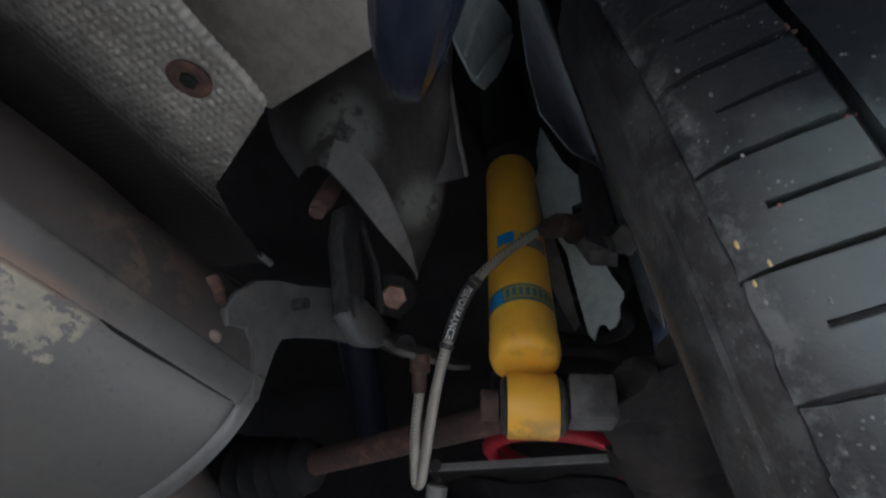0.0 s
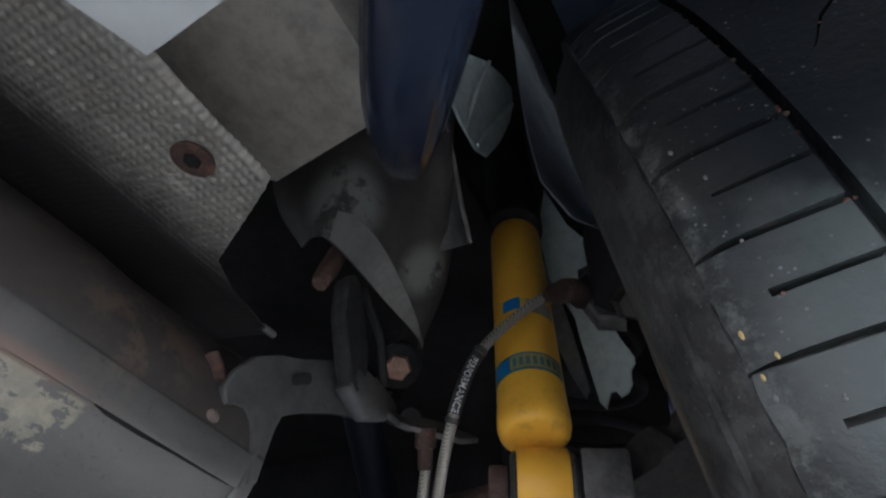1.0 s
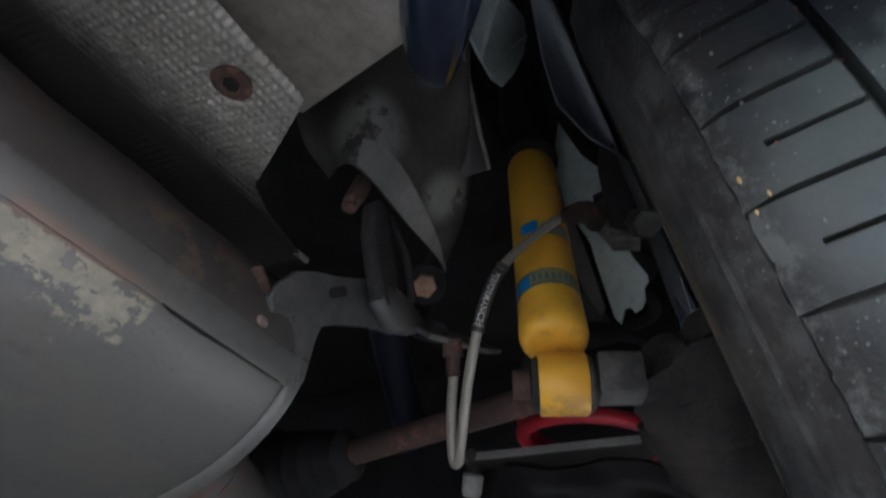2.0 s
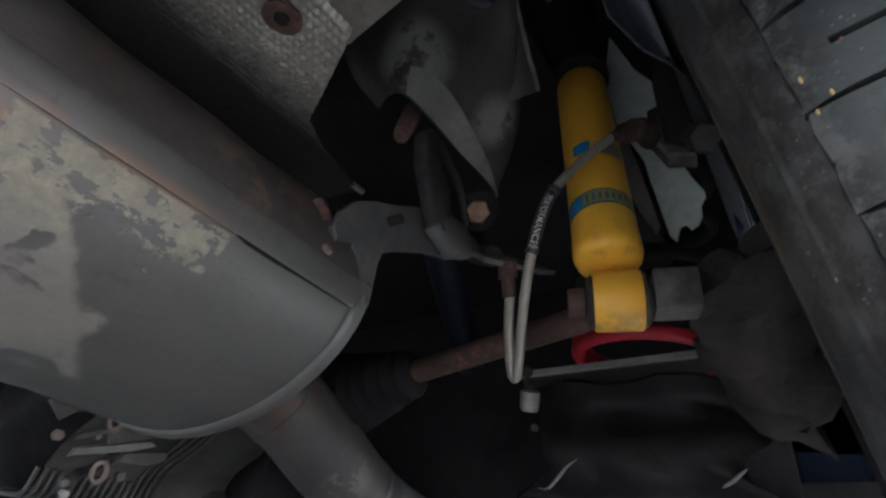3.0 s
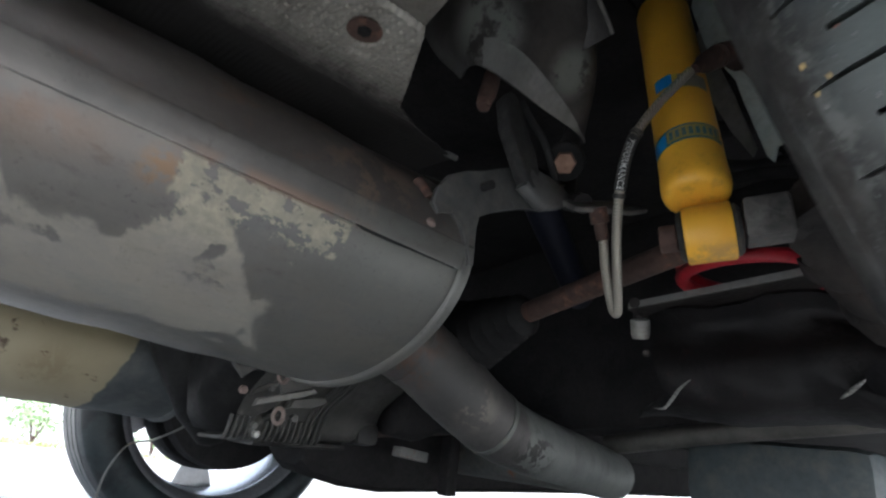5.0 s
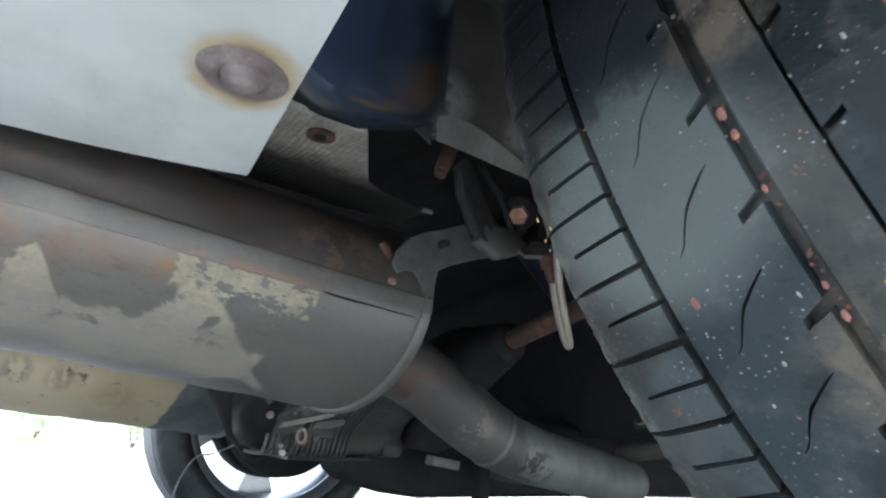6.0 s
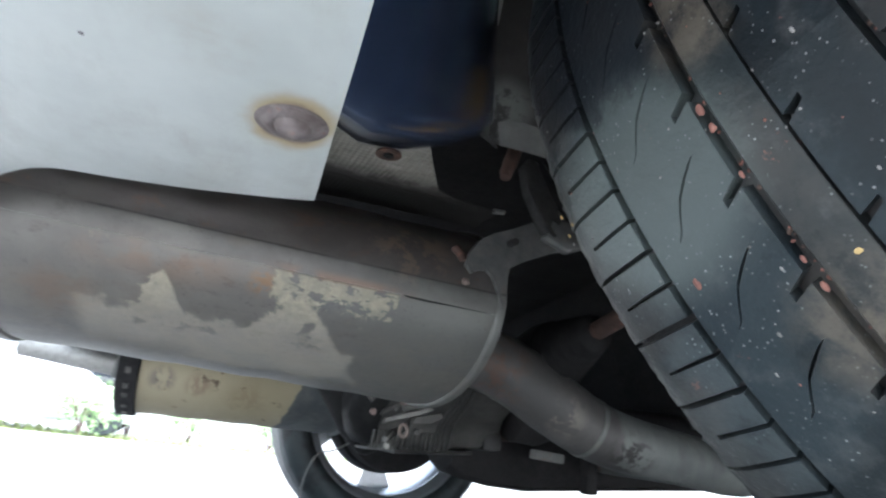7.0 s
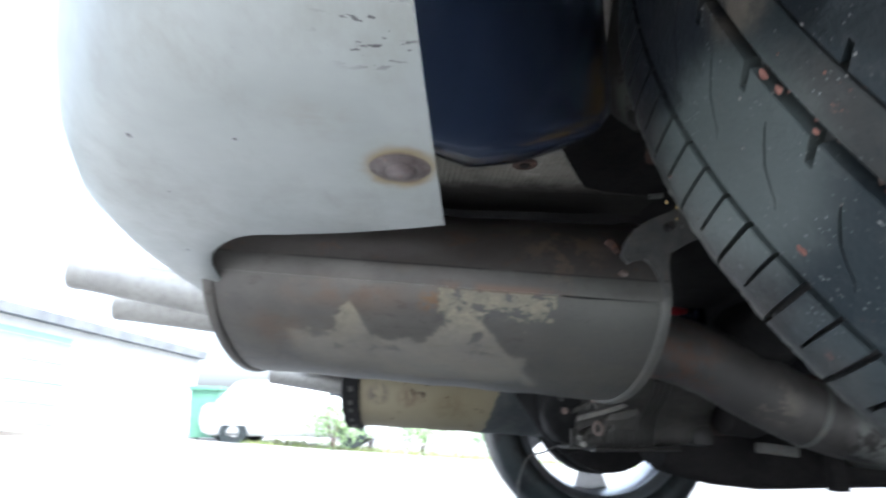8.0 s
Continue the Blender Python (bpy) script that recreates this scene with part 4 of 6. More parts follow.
    for name, me, shift, jitter, turn_by, count in (("tread_block", None, -17.1, 0.12, step, 60), ("tread_block", out_me, -15.0, 0.12, step, 60), ("tread_rib", rib_me, -11.0, 0.0, turn_step, 49), ("tread_rib", rib2_me, -18.0, 0.0, turn_step, 49)):
        rng = random.Random(60)
        for k in range(count):
            ob = new(name, me or shoulders[rng.randrange(6)])
            ob.parent = tyre
            ob.matrix_basis = Matrix.Rotation(radians(k * turn_by + shift + rng.uniform(-1, 1) * jitter), 4, "Y")
    # pebbles wedged in the grooves and stuck to the tread
    rng = random.Random(9)

    def stuck(degrees, across, size, material, name="pebble", squash=(1, 1, 1), deep=False):
        bm = bmesh.new()
        bmesh.ops.create_icosphere(bm, subdivisions=2, radius=size * 0.58)
        a = radians(degrees)
        for v in bm.verts:
            c = Vector([v.co[i] * squash[i] for i in range(3)]) * (1 + 0.45 * noise.noise(v.co * 700 + Vector((degrees, across * 90, 0))))
            r = (0.3105 if deep else 0.3152) + c.x
            v.co = Vector((-r * math.cos(a), across + c.y, r * math.sin(a))) + Vector((math.sin(a), 0, math.cos(a))) * c.z
        part(name, bm, material, tyre, local=True)

    for deg, s, size in ((-17.0, -0.0955, 0.0040), (-18.6, -0.0960, 0.0034), (-27.1, -0.054, 0.0040), (-26.9, -0.149, 0.0042), (-31.0, -0.0955, 0.0034), (-22.5, -0.0955, 0.0028), (-29.0, -0.0955, 0.0025)):
        stuck(deg, s, size * 0.8, GRIT_RED, squash=(0.45, 0.8, 1.3))
    for k in range(7):
        stuck(-22.0 + rng.gauss(0, 0.9), -0.1607 + rng.gauss(0, 0.003), rng.uniform(0.0018, 0.0036), GRIT_RED, squash=(0.4, 1, 1))
    for deg, s, size in ((-32.6, -0.0705, 0.0017), (-35.0, -0.0588, 0.0016), (-17.2, -0.1353, 0.0020), (-17.4, -0.1187, 0.0013), (-27.0, -0.1355, 0.0018), (-26.6, -0.1309, 0.0014), (-28.9, -0.0871, 0.0016), (-4.5, -0.010, 0.0019), (-7.1, -0.0146, 0.0017), (-18.5, -0.0035, 0.0014)):
        stuck(deg, s, size * 0.75, GRIT_PALE, squash=(0.5, 0.8, 1.3))
    for deg, s in ((-15.6, -0.003), (-16.9, -0.008), (-17.6, -0.003)):
        stuck(deg, s, 0.0011, GRIT_OCHRE, squash=(0.6, 0.8, 1.8))
    stuck(-30.0, -0.1298, 0.0046, GRIT_OCHRE, "leaf_scrap", (0.15, 1.1, 0.8))
    stuck(-30.0, -0.1114, 0.0022, GRIT_OCHRE, "leaf_scrap", (0.2, 1.1, 0.8))
    for k in range(230):
        groove = rng.random() < 0.62
        stuck(rng.uniform(-60, 16), rng.choice((-0.0425, -0.0955, -0.0955, -0.151)) + rng.gauss(0, 0.0008) if groove else rng.uniform(-0.19, -0.005), rng.uniform(0.0005, 0.0012) * (1.6 if groove else 0.9), rng.choice((GRIT_RED, GRIT_RED, GRIT_BROWN, GRIT_BROWN, GRIT_PALE)) if groove else rng.choice((GRIT_PALE, GRIT_PALE, GRIT_PALE, GRIT_RED)), squash=(0.6, 1, 1), deep=groove)


def build_far_wheel():
    c = Vector((0.512, 1.6, 0.303))
    root = thing("wheel", c, "rear wheel with silver spoked alloy rim resting on the ground", "wheel", "car wheels", turn=Euler((radians(-3), 0, 0)).to_matrix().to_4x4())
    bm = bmesh.new()
    half = [(0.004, 0.232), (-0.006, 0.240), (-0.013, 0.258), (-0.012, 0.280), (-0.002, 0.298), (0.012, 0.309), (0.02, 0.3105)]
    grooves = []
    for s in (0.045, 0.085, 0.125, 0.165):
        grooves += [(s - 0.004, 0.3145), (s - 0.0035, 0.306), (s + 0.0035, 0.306), (s + 0.004, 0.3145)]
    lathe(bm, half + grooves + [(0.21 - s, r) for s, r in half[::-1]], 110)
    part("tyre", bm, TYRE_FAR, root, "black tyre with a clean sidewall", local=True)
    bm = bmesh.new()
    lathe(bm, [(0.0, 0.231), (-0.004, 0.238), (-0.002, 0.240), (0.006, 0.234), (0.014, 0.223), (0.03, 0.217), (0.06, 0.210), (0.11, 0.204), (0.16, 0.211), (0.19, 0.222), (0.206, 0.237), (0.20, 0.240), (0.19, 0.230)], 96)
    rim = part("rim", bm, ALLOY, root, "silver alloy barrel with a rolled lip", local=True)
    bm = bmesh.new()
    lathe(bm, [(0.022, 0.2195), (0.026, 0.2155), (0.034, 0.2155), (0.038, 0.2180)], 96)
    part("rim_hump", bm, ALLOY, rim, local=True)
    for k in range(5):
        bm = bmesh.new()
        a = radians(72 * k + 18)
        q = Matrix.Rotation(a, 4, "Y")
        rings(bm, [[q @ Vector((r * 1.0, s, w)) for s, w in ((0.15, -ww), (0.15, ww), (0.185, ww * 0.7), (0.185, -ww * 0.7))] for r, ww in ((0.04, 0.045), (0.11, 0.030), (0.16, 0.034), (0.210, 0.052))])
        part("spoke", bm, ALLOY, rim, local=True)
    bm = bmesh.new()
    lathe(bm, [(0.03, 0.015), (0.03, 0.075), (0.05, 0.08), (0.06, 0.158), (0.075, 0.163), (0.13, 0.163), (0.14, 0.06), (0.18, 0.05), (0.18, 0.0005)], 64)
    part("brake_drum", bm, UNDERSEAL, root, "dark brake drum behind the spokes", local=True)


def build_wheel_carrier():
    """The far hub carrier and brake backing, dark inside the rim."""
    root = thing("hub_carrier", (0.47, 1.5, 0.32), "dark hub carrier with brake lines behind the wheel", "hub")
    bm = bmesh.new()
    lathe(bm, [(1.545, 0.001), (1.545, 0.12), (1.56, 0.155), (1.60, 0.160), (1.63, 0.14)], 48, "y", (0.512, 0, 0.303))
    part("backing_plate", bm, UNDERSEAL, root)
    bm = bmesh.new()
    tube(bm, spline([(0.40, 1.05, 0.33), (0.42, 1.3, 0.315), (0.46, 1.55, 0.315)]), 0.045, 18)
    part("trailing_arm", bm, BLACK, root)
    bm = bmesh.new()
    tube(bm, spline([(0.30, 1.50, 0.345), (0.30, 1.52, 0.29), (0.36, 1.50, 0.275), (0.385, 1.48, 0.30)]), 0.006, 10)
    part("brake_line", bm, PLATE, root, "bent steel brake line")
    bm = bmesh.new()
    tube(bm, spline([(0.40, 1.50, 0.30), (0.395, 1.52, 0.24), (0.34, 1.54, 0.20), (0.30, 1.56, 0.185), (0.275, 1.57, 0.13), (0.268, 1.57, 0.06)], 10), 0.0022, 8)
    part("sensor_wire", bm, PLATE, root, "thin wire hanging across the rim")


# ---- the car's body ----
def build_bumper():
    """The rear bumper's corner from below: side lip, flat underside and the cut-out round the silencer."""
    root = thing("rear_bumper", (-0.1, 0.3, 0.41), "dull white painted rear bumper corner with a rusty bolt and scuffs", "bumper")
    outer = [(-0.016, 0.045), (-0.030, 0.050), (-0.050, 0.066), (-0.075, 0.095), (-0.108, 0.136), (-0.160, 0.20), (-0.218, 0.285), (-0.248, 0.385), (-0.262, 0.55), (-0.272, 0.85), (-0.28, 1.75)]
    inner = [(0.0165, 0.372), (-0.012, 0.383), (-0.055, 0.396), (-0.095, 0.404), (-0.13, 0.410), (-0.155, 0.432), (-0.178, 0.47), (-0.195, 0.53), (-0.205, 0.62), (-0.21, 0.9), (-0.21, 1.75)]
    o, i = spline([(*p, 0) for p in outer], 5), spline([(*p, 0) for p in inner], 5)
    prof = [(0.0, 0.95), (0.0, 0.78), (0.004, 0.66), (0.012, 0.585), (0.035, 0.525), (0.075, 0.478), (0.14, 0.444), (0.23, 0.424), (0.36, 0.415), (0.55, 0.412), (0.8, 0.4105), (0.97, 0.4095), (1.0, 0.4115)]
    bm = bmesh.new()
    grid = []
    for a, b in zip(o, i):
        row = []
        for u, z in prof:
            p = a.lerp(b, u)
            # a shallow pressing line along the lower edge
            row.append((p.x, p.y, z + 0.10 * min(0, 0.75 - p.y) * 0.6 + 0.0025 * math.exp(-((u - 0.86) / 0.05) ** 2)))
        grid.append(row)
    sheet(bm, grid, 0.003)
    part("bumper_skin", bm, WHITE, root, angle=60)
    bm = bmesh.new()
    lathe(bm, [(0.4068, 0.0088), (0.4050, 0.0082), (0.4036, 0.0070), (0.4024, 0.0050), (0.4019, 0.0025), (0.4018, 0.0001)], 28, "z", (-0.0115, 0.2795, 0))
    bolt = part("bolt", bm, RUSTY_BOLT, root, "rust-stained domed bolt head", angle=60)
    bm = bmesh.new()
    lathe(bm, [(0.4118, 0.0182), (0.4094, 0.0180), (0.4082, 0.0164), (0.4083, 0.0146), (0.4074, 0.0132), (0.4064, 0.0112), (0.4064, 0.0084)], 32, "z", (-0.012, 0.281, 0))
    part("washer", bm, RUSTY_BOLT, bolt, angle=60)
    bm = bmesh.new()
    lathe(bm, [(0.4070, 0.0001), (0.4074, 0.0030), (0.4084, 0.0052), (0.4105, 0.0066)], 18, "z", (0.004, 0.360, 0))
    part("rivet", bm, CAP, root, "pale worn rivet")


def build_body():
    root = thing("car_body", (0.9, 0.9, 0.62), "car body underside with floor, rails and arches in dark underseal", "car body")
    # boot floor and cabin floor
    bm = bmesh.new()
    box(bm, (-0.25, 0.50, 0.735), (0.98, 1.78, 0.765), 0.004, Euler((radians(-5.7), 0, 0)).to_matrix(), (0.3, 0.75, 0.74))
    part("boot_floor", bm, UNDERSEAL, root)
    bm = bmesh.new()
    box(bm, (0.95, 0.10, 0.33), (3.3, 1.80, 0.36), 0.004, Euler((radians(-5.7), 0, 0)).to_matrix(), (1.0, 0.75, 0.33))
    part("cabin_floor", bm, UNDERSEAL, root)
    bm = bmesh.new()
    box(bm, (0.94, 0.36, 0.33), (0.97, 1.78, 0.80), 0.004, Euler((radians(-5.7), 0, 0)).to_matrix(), (0.95, 0.75, 0.5))
    part("heel_board", bm, UNDERSEAL, root)
    bm = bmesh.new()
    box(bm, (-0.02, 0.045, 1.03), (2.2, 1.82, 1.05))
    part("upper_deck", bm, UNDERSEAL, root)
    bm = bmesh.new()
    crown = spline([(-0.272, 0, 0.94), (-0.20, 0, 1.06), (0.20, 0, 1.39), (0.90, 0, 1.45), (1.55, 0, 1.42), (2.25, 0, 1.04), (3.2, 0, 0.92), (3.31, 0, 0.78)], 5)
    sheet(bm, [[(p.x, 0.03 + 1.81 * k / 12, p.z + 0.03 * math.sin(math.pi * k / 12)) for k in range(13)] for p in crown], 0.008)
    part("outer_skin", bm, BLUE, root, "dark blue roof, tailgate and bonnet skin", angle=60)
    # body sides
    bm = bmesh.new()
    ring = [(0.45 + 0.375 * math.cos(radians(a)), 0.47 + 0.375 * math.sin(radians(a))) for a in range(-10, 191, 10)]
    outline = [(3.3, 0.36), (0.90, 0.36)] + ring + [(-0.02, 0.60), (-0.02, 1.06), (0.22, 1.40), (1.55, 1.43), (2.25, 1.04), (3.2, 0.92), (3.3, 0.80)]
    plate(bm, outline, 0.012, (0, 0.035, 0), (1, 0, 0), (0, 0, 1))
    part("near_side", bm, BLUE, root, "dark blue painted side with a round wheel opening")
    bm = bmesh.new()
    ring = [(0.478 + 0.37 * math.cos(radians(a)), 0.36 + 0.37 * math.sin(radians(a))) for a in range(0, 181, 10)]
    outline = [(3.3, 0.16), (0.86, 0.16)] + ring + [(0.1, 0.30), (-0.27, 0.34), (-0.27, 0.96), (0.22, 1.40), (1.55, 1.43), (2.25, 1.04), (3.2, 0.92), (3.3, 0.80)]
    plate(bm, outline, 0.012, (0, 1.83, 0), (1, 0, 0), (0, 0, 1))
    part("far_side", bm, BLUE, root)
    bm = bmesh.new()
    box(bm, (0.84, 1.70, 0.16), (3.3, 1.82, 0.26), 0.02)
    part("far_sill", bm, UNDERSEAL, root, "black far sill close to the ground")
    bm = bmesh.new()
    rings(bm, [[(x, 0.05, 0.45), (x, 0.045, 0.33), (x, 0.07, 0.305), (x, 0.27, 0.31), (x, 0.325, 0.345), (x, 0.352, 0.40), (x, 0.352, 0.45)] for x in (1.0, 1.01, 2.0, 3.3)])
    part("near_sill", bm, BLUE, root, "dark blue near sill")
    # low belly of the floor beyond the differential
    bm = bmesh.new()
    rings(bm, [[(x, 1.27, z + 0.05), (x, 1.285, z + 0.012), (x, 1.31, z), (x, 1.40, z + 0.004), (x, 1.44, z + 0.03), (x, 1.44, z + 0.14), (x, 1.27, z + 0.14)] for x, z in ((0.545, 0.185), (0.57, 0.166), (0.65, 0.149), (0.76, 0.139), (0.90, 0.143), (1.2, 0.150), (1.6, 0.156), (3.2, 0.165))])
    part("floor_belly", bm, UNDERSEAL, root, "dark rounded belly of the floor")
    bm = bmesh.new()
    box(bm, (0.70, 1.17, 0.218), (0.775, 1.20, 0.238), 0.003, Euler((0, radians(6), 0)).to_matrix())
    part("floor_bracket", bm, PLATE, root, "pale bent bracket")
    bm = bmesh.new()
    box(bm, (0.845, 1.18, 0.15), (0.875, 1.21, 0.27), 0.003)
    part("floor_post", bm, UNDERSEAL, root)
    bm = bmesh.new()
    box(bm, (3.28, 0.03, 0.18), (3.32, 1.82, 0.80))
    part("bulkhead", bm, UNDERSEAL, root)
    # near frame rail with its stepped front end
    bm = bmesh.new()
    rings(bm, [[(x + 0.2 * (y - 0.45), y, z) for y, z in ((0.432, z0 + 0.02), (0.445, z0), (0.585, z0), (0.60, z0 + 0.02), (0.60, 0.77), (0.432, 0.77))] for x, z0 in ((-0.24, 0.625), (0.05, 0.622), (0.160, 0.622), (0.172, 0.63), (0.178, 0.66))])
    part("frame_rail", bm, TAN, root, "dusty tan box rail of the floor")
    # wheel arch: roof and inner wall
    bm = bmesh.new()
    grid = [[(0.43 - 0.43 * math.cos(radians(a)), y, 0.50 + 0.44 * math.sin(radians(a))) for y in (0.035, 0.15, 0.27, 0.375)] for a in range(38, 171, 7)]
    sheet(bm, grid, 0.004)
    part("arch_roof", bm, BLUE, root, "dark blue roof of the wheel arch")
    bm = bmesh.new()
    prof = [(0.445, 1.06), (0.428, 0.92), (0.412, 0.80), (0.400, 0.72), (0.386, 0.655), (0.362, 0.61)]
    grid = [[(x + 0.04 * max(0, 0.8 - z), y - 0.015 * (x - 0.3), z + dz * (1.06 - z)) for y, z in prof] for x, dz in ((0.285, 0.0), (0.30, 0.02), (0.36, 0.12), (0.48, 0.3), (0.62, 0.36), (0.86, 0.2))]
    sheet(bm, grid, 0.0012)
    part("arch_wall", bm, ARCH, root, "grey stone-chipped inner wheel arch")
    # suspension tower, pressed and tapering down to a lip
    bm = bmesh.new()
    low = [(0.262, 0.60, 0.612), (0.236, 0.560, 0.592), (0.240, 0.537, 0.582), (0.32, 0.540, 0.584), (0.403, 0.547, 0.587), (0.43, 0.60, 0.60)]
    mid = [(0.235, 0.63, 0.66), (0.215, 0.585, 0.645), (0.228, 0.525, 0.635), (0.30, 0.505, 0.635), (0.355, 0.50, 0.640), (0.42, 0.58, 0.66)]
    high = [(0.20, 0.66, 0.78), (0.185, 0.58, 0.74), (0.195, 0.52, 0.72), (0.25, 0.485, 0.72), (0.285, 0.475, 0.725), (0.36, 0.58, 0.80)]
    top = [(0.15, 0.70, 1.06), (0.14, 0.56, 0.98), (0.15, 0.50, 0.94), (0.19, 0.472, 0.93), (0.215, 0.468, 0.94), (0.30, 0.58, 1.06)]
    cols = [spline([low[k], mid[k], high[k], top[k]], 6) for k in range(6)]
    grid = [spline([c[j] for c in cols], 5) for j in range(len(cols[0]))]
    sheet(bm, grid, 0.003)
    tower = part("suspension_tower", bm, TOWER, root, "brown-black tapered pressing with paler grey-green patches")

    def on_tower(c, r):
        """A place just proud of the tower, by column and row of its pressing."""
        c, r = min(max(c, 0), 24.999), min(max(r, 0), 17.999)
        i, j, u, v = int(r), int(c), r - int(r), c - int(c)
        a, b = grid[i][j].lerp(grid[i][j + 1], v), grid[i + 1][j].lerp(grid[i + 1][j + 1], v)
        return a.lerp(b, u) + Vector((-0.55, -0.55, -0.6)) * 0.005

    bm = bmesh.new()
    span = [(9.2 + 11.3 * f, 0.0, max(0.25, 3.6 - 0.3 * abs(f - 0.25) * 6 - 3.0 * f * f)) for f in (k / 14 for k in range(15))]
    sheet(bm, [[on_tower(c, lo + (hi - lo) * k / 5) for k in range(6)] for c, lo, hi in span], 0.001)
    part("tower_lip", bm, GREYSEAL, tower, "grey folded lip of the tower", angle=70)
    # the pressed fin standing from the tower towards the wheel; its lit edge painted pale
    bm = bmesh.new()
    fin = [(0.246, 0.745), (0.264, 0.727), (0.284, 0.708), (0.312, 0.674), (0.328, 0.660), (0.338, 0.648)]
    sheet(bm, [[Vector((x, 0.472, z)).lerp(Vector((x - 0.012, 0.500, z - 0.014)), f) + Vector((0, -0.004 * math.sin(math.pi * f), 0)) for f in (0, 0.25, 0.5, 0.75, 1)] for x, z in fin], 0.003)
    part("tower_fin", bm, OILY_DARK, tower, "brown pressed fin", angle=70)
    bm = bmesh.new()
    tube(bm, spline([(x, 0.4715, z) for x, z in fin]), 0.0022, 8)
    part("fin_edge", bm, PATCH, tower, "pale bead for the fin's lit edge")
    # pale ribbed inner panel high in the arch
    bm = bmesh.new()
    plate(bm, [(0.226, 0.752), (0.230, 0.790), (0.250, 0.835), (0.292, 0.884), (0.335, 0.918), (0.365, 0.932), (0.376, 0.905), (0.372, 0.868), (0.352, 0.806), (0.330, 0.758), (0.306, 0.742), (0.270, 0.742)], 0.003, (0, 0.463, 0), (1, 0, 0), (0, 0, 1), 0.0008)
    panel = part("inner_panel", bm, GREEN, root, "pale green ribbed inner panel")
    for path in ([(0.297, 0.459, 0.886), (0.284, 0.459, 0.820), (0.279, 0.459, 0.775), (0.279, 0.462, 0.748)], [(0.366, 0.459, 0.896), (0.330, 0.459, 0.818), (0.314, 0.459, 0.775), (0.306, 0.462, 0.748)]):
        bm = bmesh.new()
        tube(bm, spline(path), 0.003, 8, flat=0.8)
        part("panel_rib", bm, GREEN, panel)
    # pale green closing plate behind the shock absorber, notched at its foot
    bm = bmesh.new()
    plate(bm, [(0.462, 0.875), (0.43, 0.80), (0.403, 0.765), (0.398, 0.73), (0.388, 0.66), (0.372, 0.625), (0.361, 0.605), (0.3605, 0.597), (0.366, 0.590), (0.3645, 0.576), (0.3685, 0.567), (0.3755, 0.563), (0.380, 0.571), (0.386, 0.570), (0.3895, 0.552), (0.396, 0.560), (0.414, 0.632), (0.419, 0.66), (0.45, 0.72), (0.468, 0.80)], 0.003, (0.497, 0, 0), (0, 1, 0), (0, 0, 1), 0.0008)
    part("closing_plate", bm, GREEN, root, "pale green plate with a torn edge")
    bm = bmesh.new()
    plate(bm, [(0.456, 0.75), (0.424, 0.645), (0.406, 0.575), (0.410, 0.566), (0.428, 0.60), (0.452, 0.66), (0.470, 0.74)], 0.005, (0.500, 0, 0), (0, 1, 0), (0, 0, 1), 0.001)
    part("closing_rib", bm, GREYSEAL, root)
    # rear crossmembers and fuel tank
    bm = bmesh.new()
    tube(bm, spline([(0.86, 0.80, 0.285), (0.88, 0.62, 0.318), (0.90, 0.40, 0.352)]), 0.017, 14)
    part("cross_tube", bm, OILY, root, "grey cross tube")
    bm = bmesh.new()
    box(bm, (0.93, 0.43, 0.20), (1.25, 0.70, 0.315), 0.03)
    part("fuel_tank", bm, TANK, root, "grey-green fuel tank wall")
    bm = bmesh.new()
    box(bm, (0.60, 0.98, 0.25), (0.72, 1.60, 0.34), 0.02, Euler((radians(-5), 0, 0)).to_matrix())
    part("cross_member", bm, DARK_RUST, root, "rusty crossmember")


def build_blue_quarter():
    """The blue quarter panel's inner end: a rounded pouch that hangs ahead of the bumper."""
    root = thing("quarter_panel_end", (0.09, 0.37, 0.46), "dark blue rounded lower end of the quarter panel", "body panel")
    bm = bmesh.new()
    loops = []
    ahead, side = Vector((0.777, 0.63, 0)), Vector((-0.63, 0.777, 0))
    edge_x, edge_z = [-0.02, 0.03, 0.068, 0.112, 0.135, 0.150], [0.422, 0.427, 0.447, 0.477, 0.496, 0.519]
    for f, k in ((-0.0015, 0.0), (0.0, 0.30), (0.006, 0.70), (0.02, 0.92), (0.05, 1.0), (0.2, 1.05), (0.5, 1.15), (1.0, 1.25)):
        loop = []
        for j in range(56):
            a = 2 * math.pi * j / 56
            c, s = math.cos(a), math.sin(a)
            p = Vector((0.064, 0.329, 0)) + ahead * 0.112 * math.copysign(abs(c) ** 0.85, c) + side * k * (0.027 if s > 0 else 0.007) * s
            low = interp(p.x, edge_x, edge_z)
            p.z = low + (1.06 - low) * f
            loop.append(p)
        loops.append(loop)
    rings(bm, [[loop[j % 56] for j in range(28, 57)] for loop in loops], closed=False)
    part("panel_skin", bm, BLUE, root, angle=180)
    bm = bmesh.new()
    rings(bm, [[loop[j] for j in range(0, 29)] for loop in loops], closed=False)
    part("inner_skin", bm, BLUE, root, "glossy blue rounded inner side", angle=180)


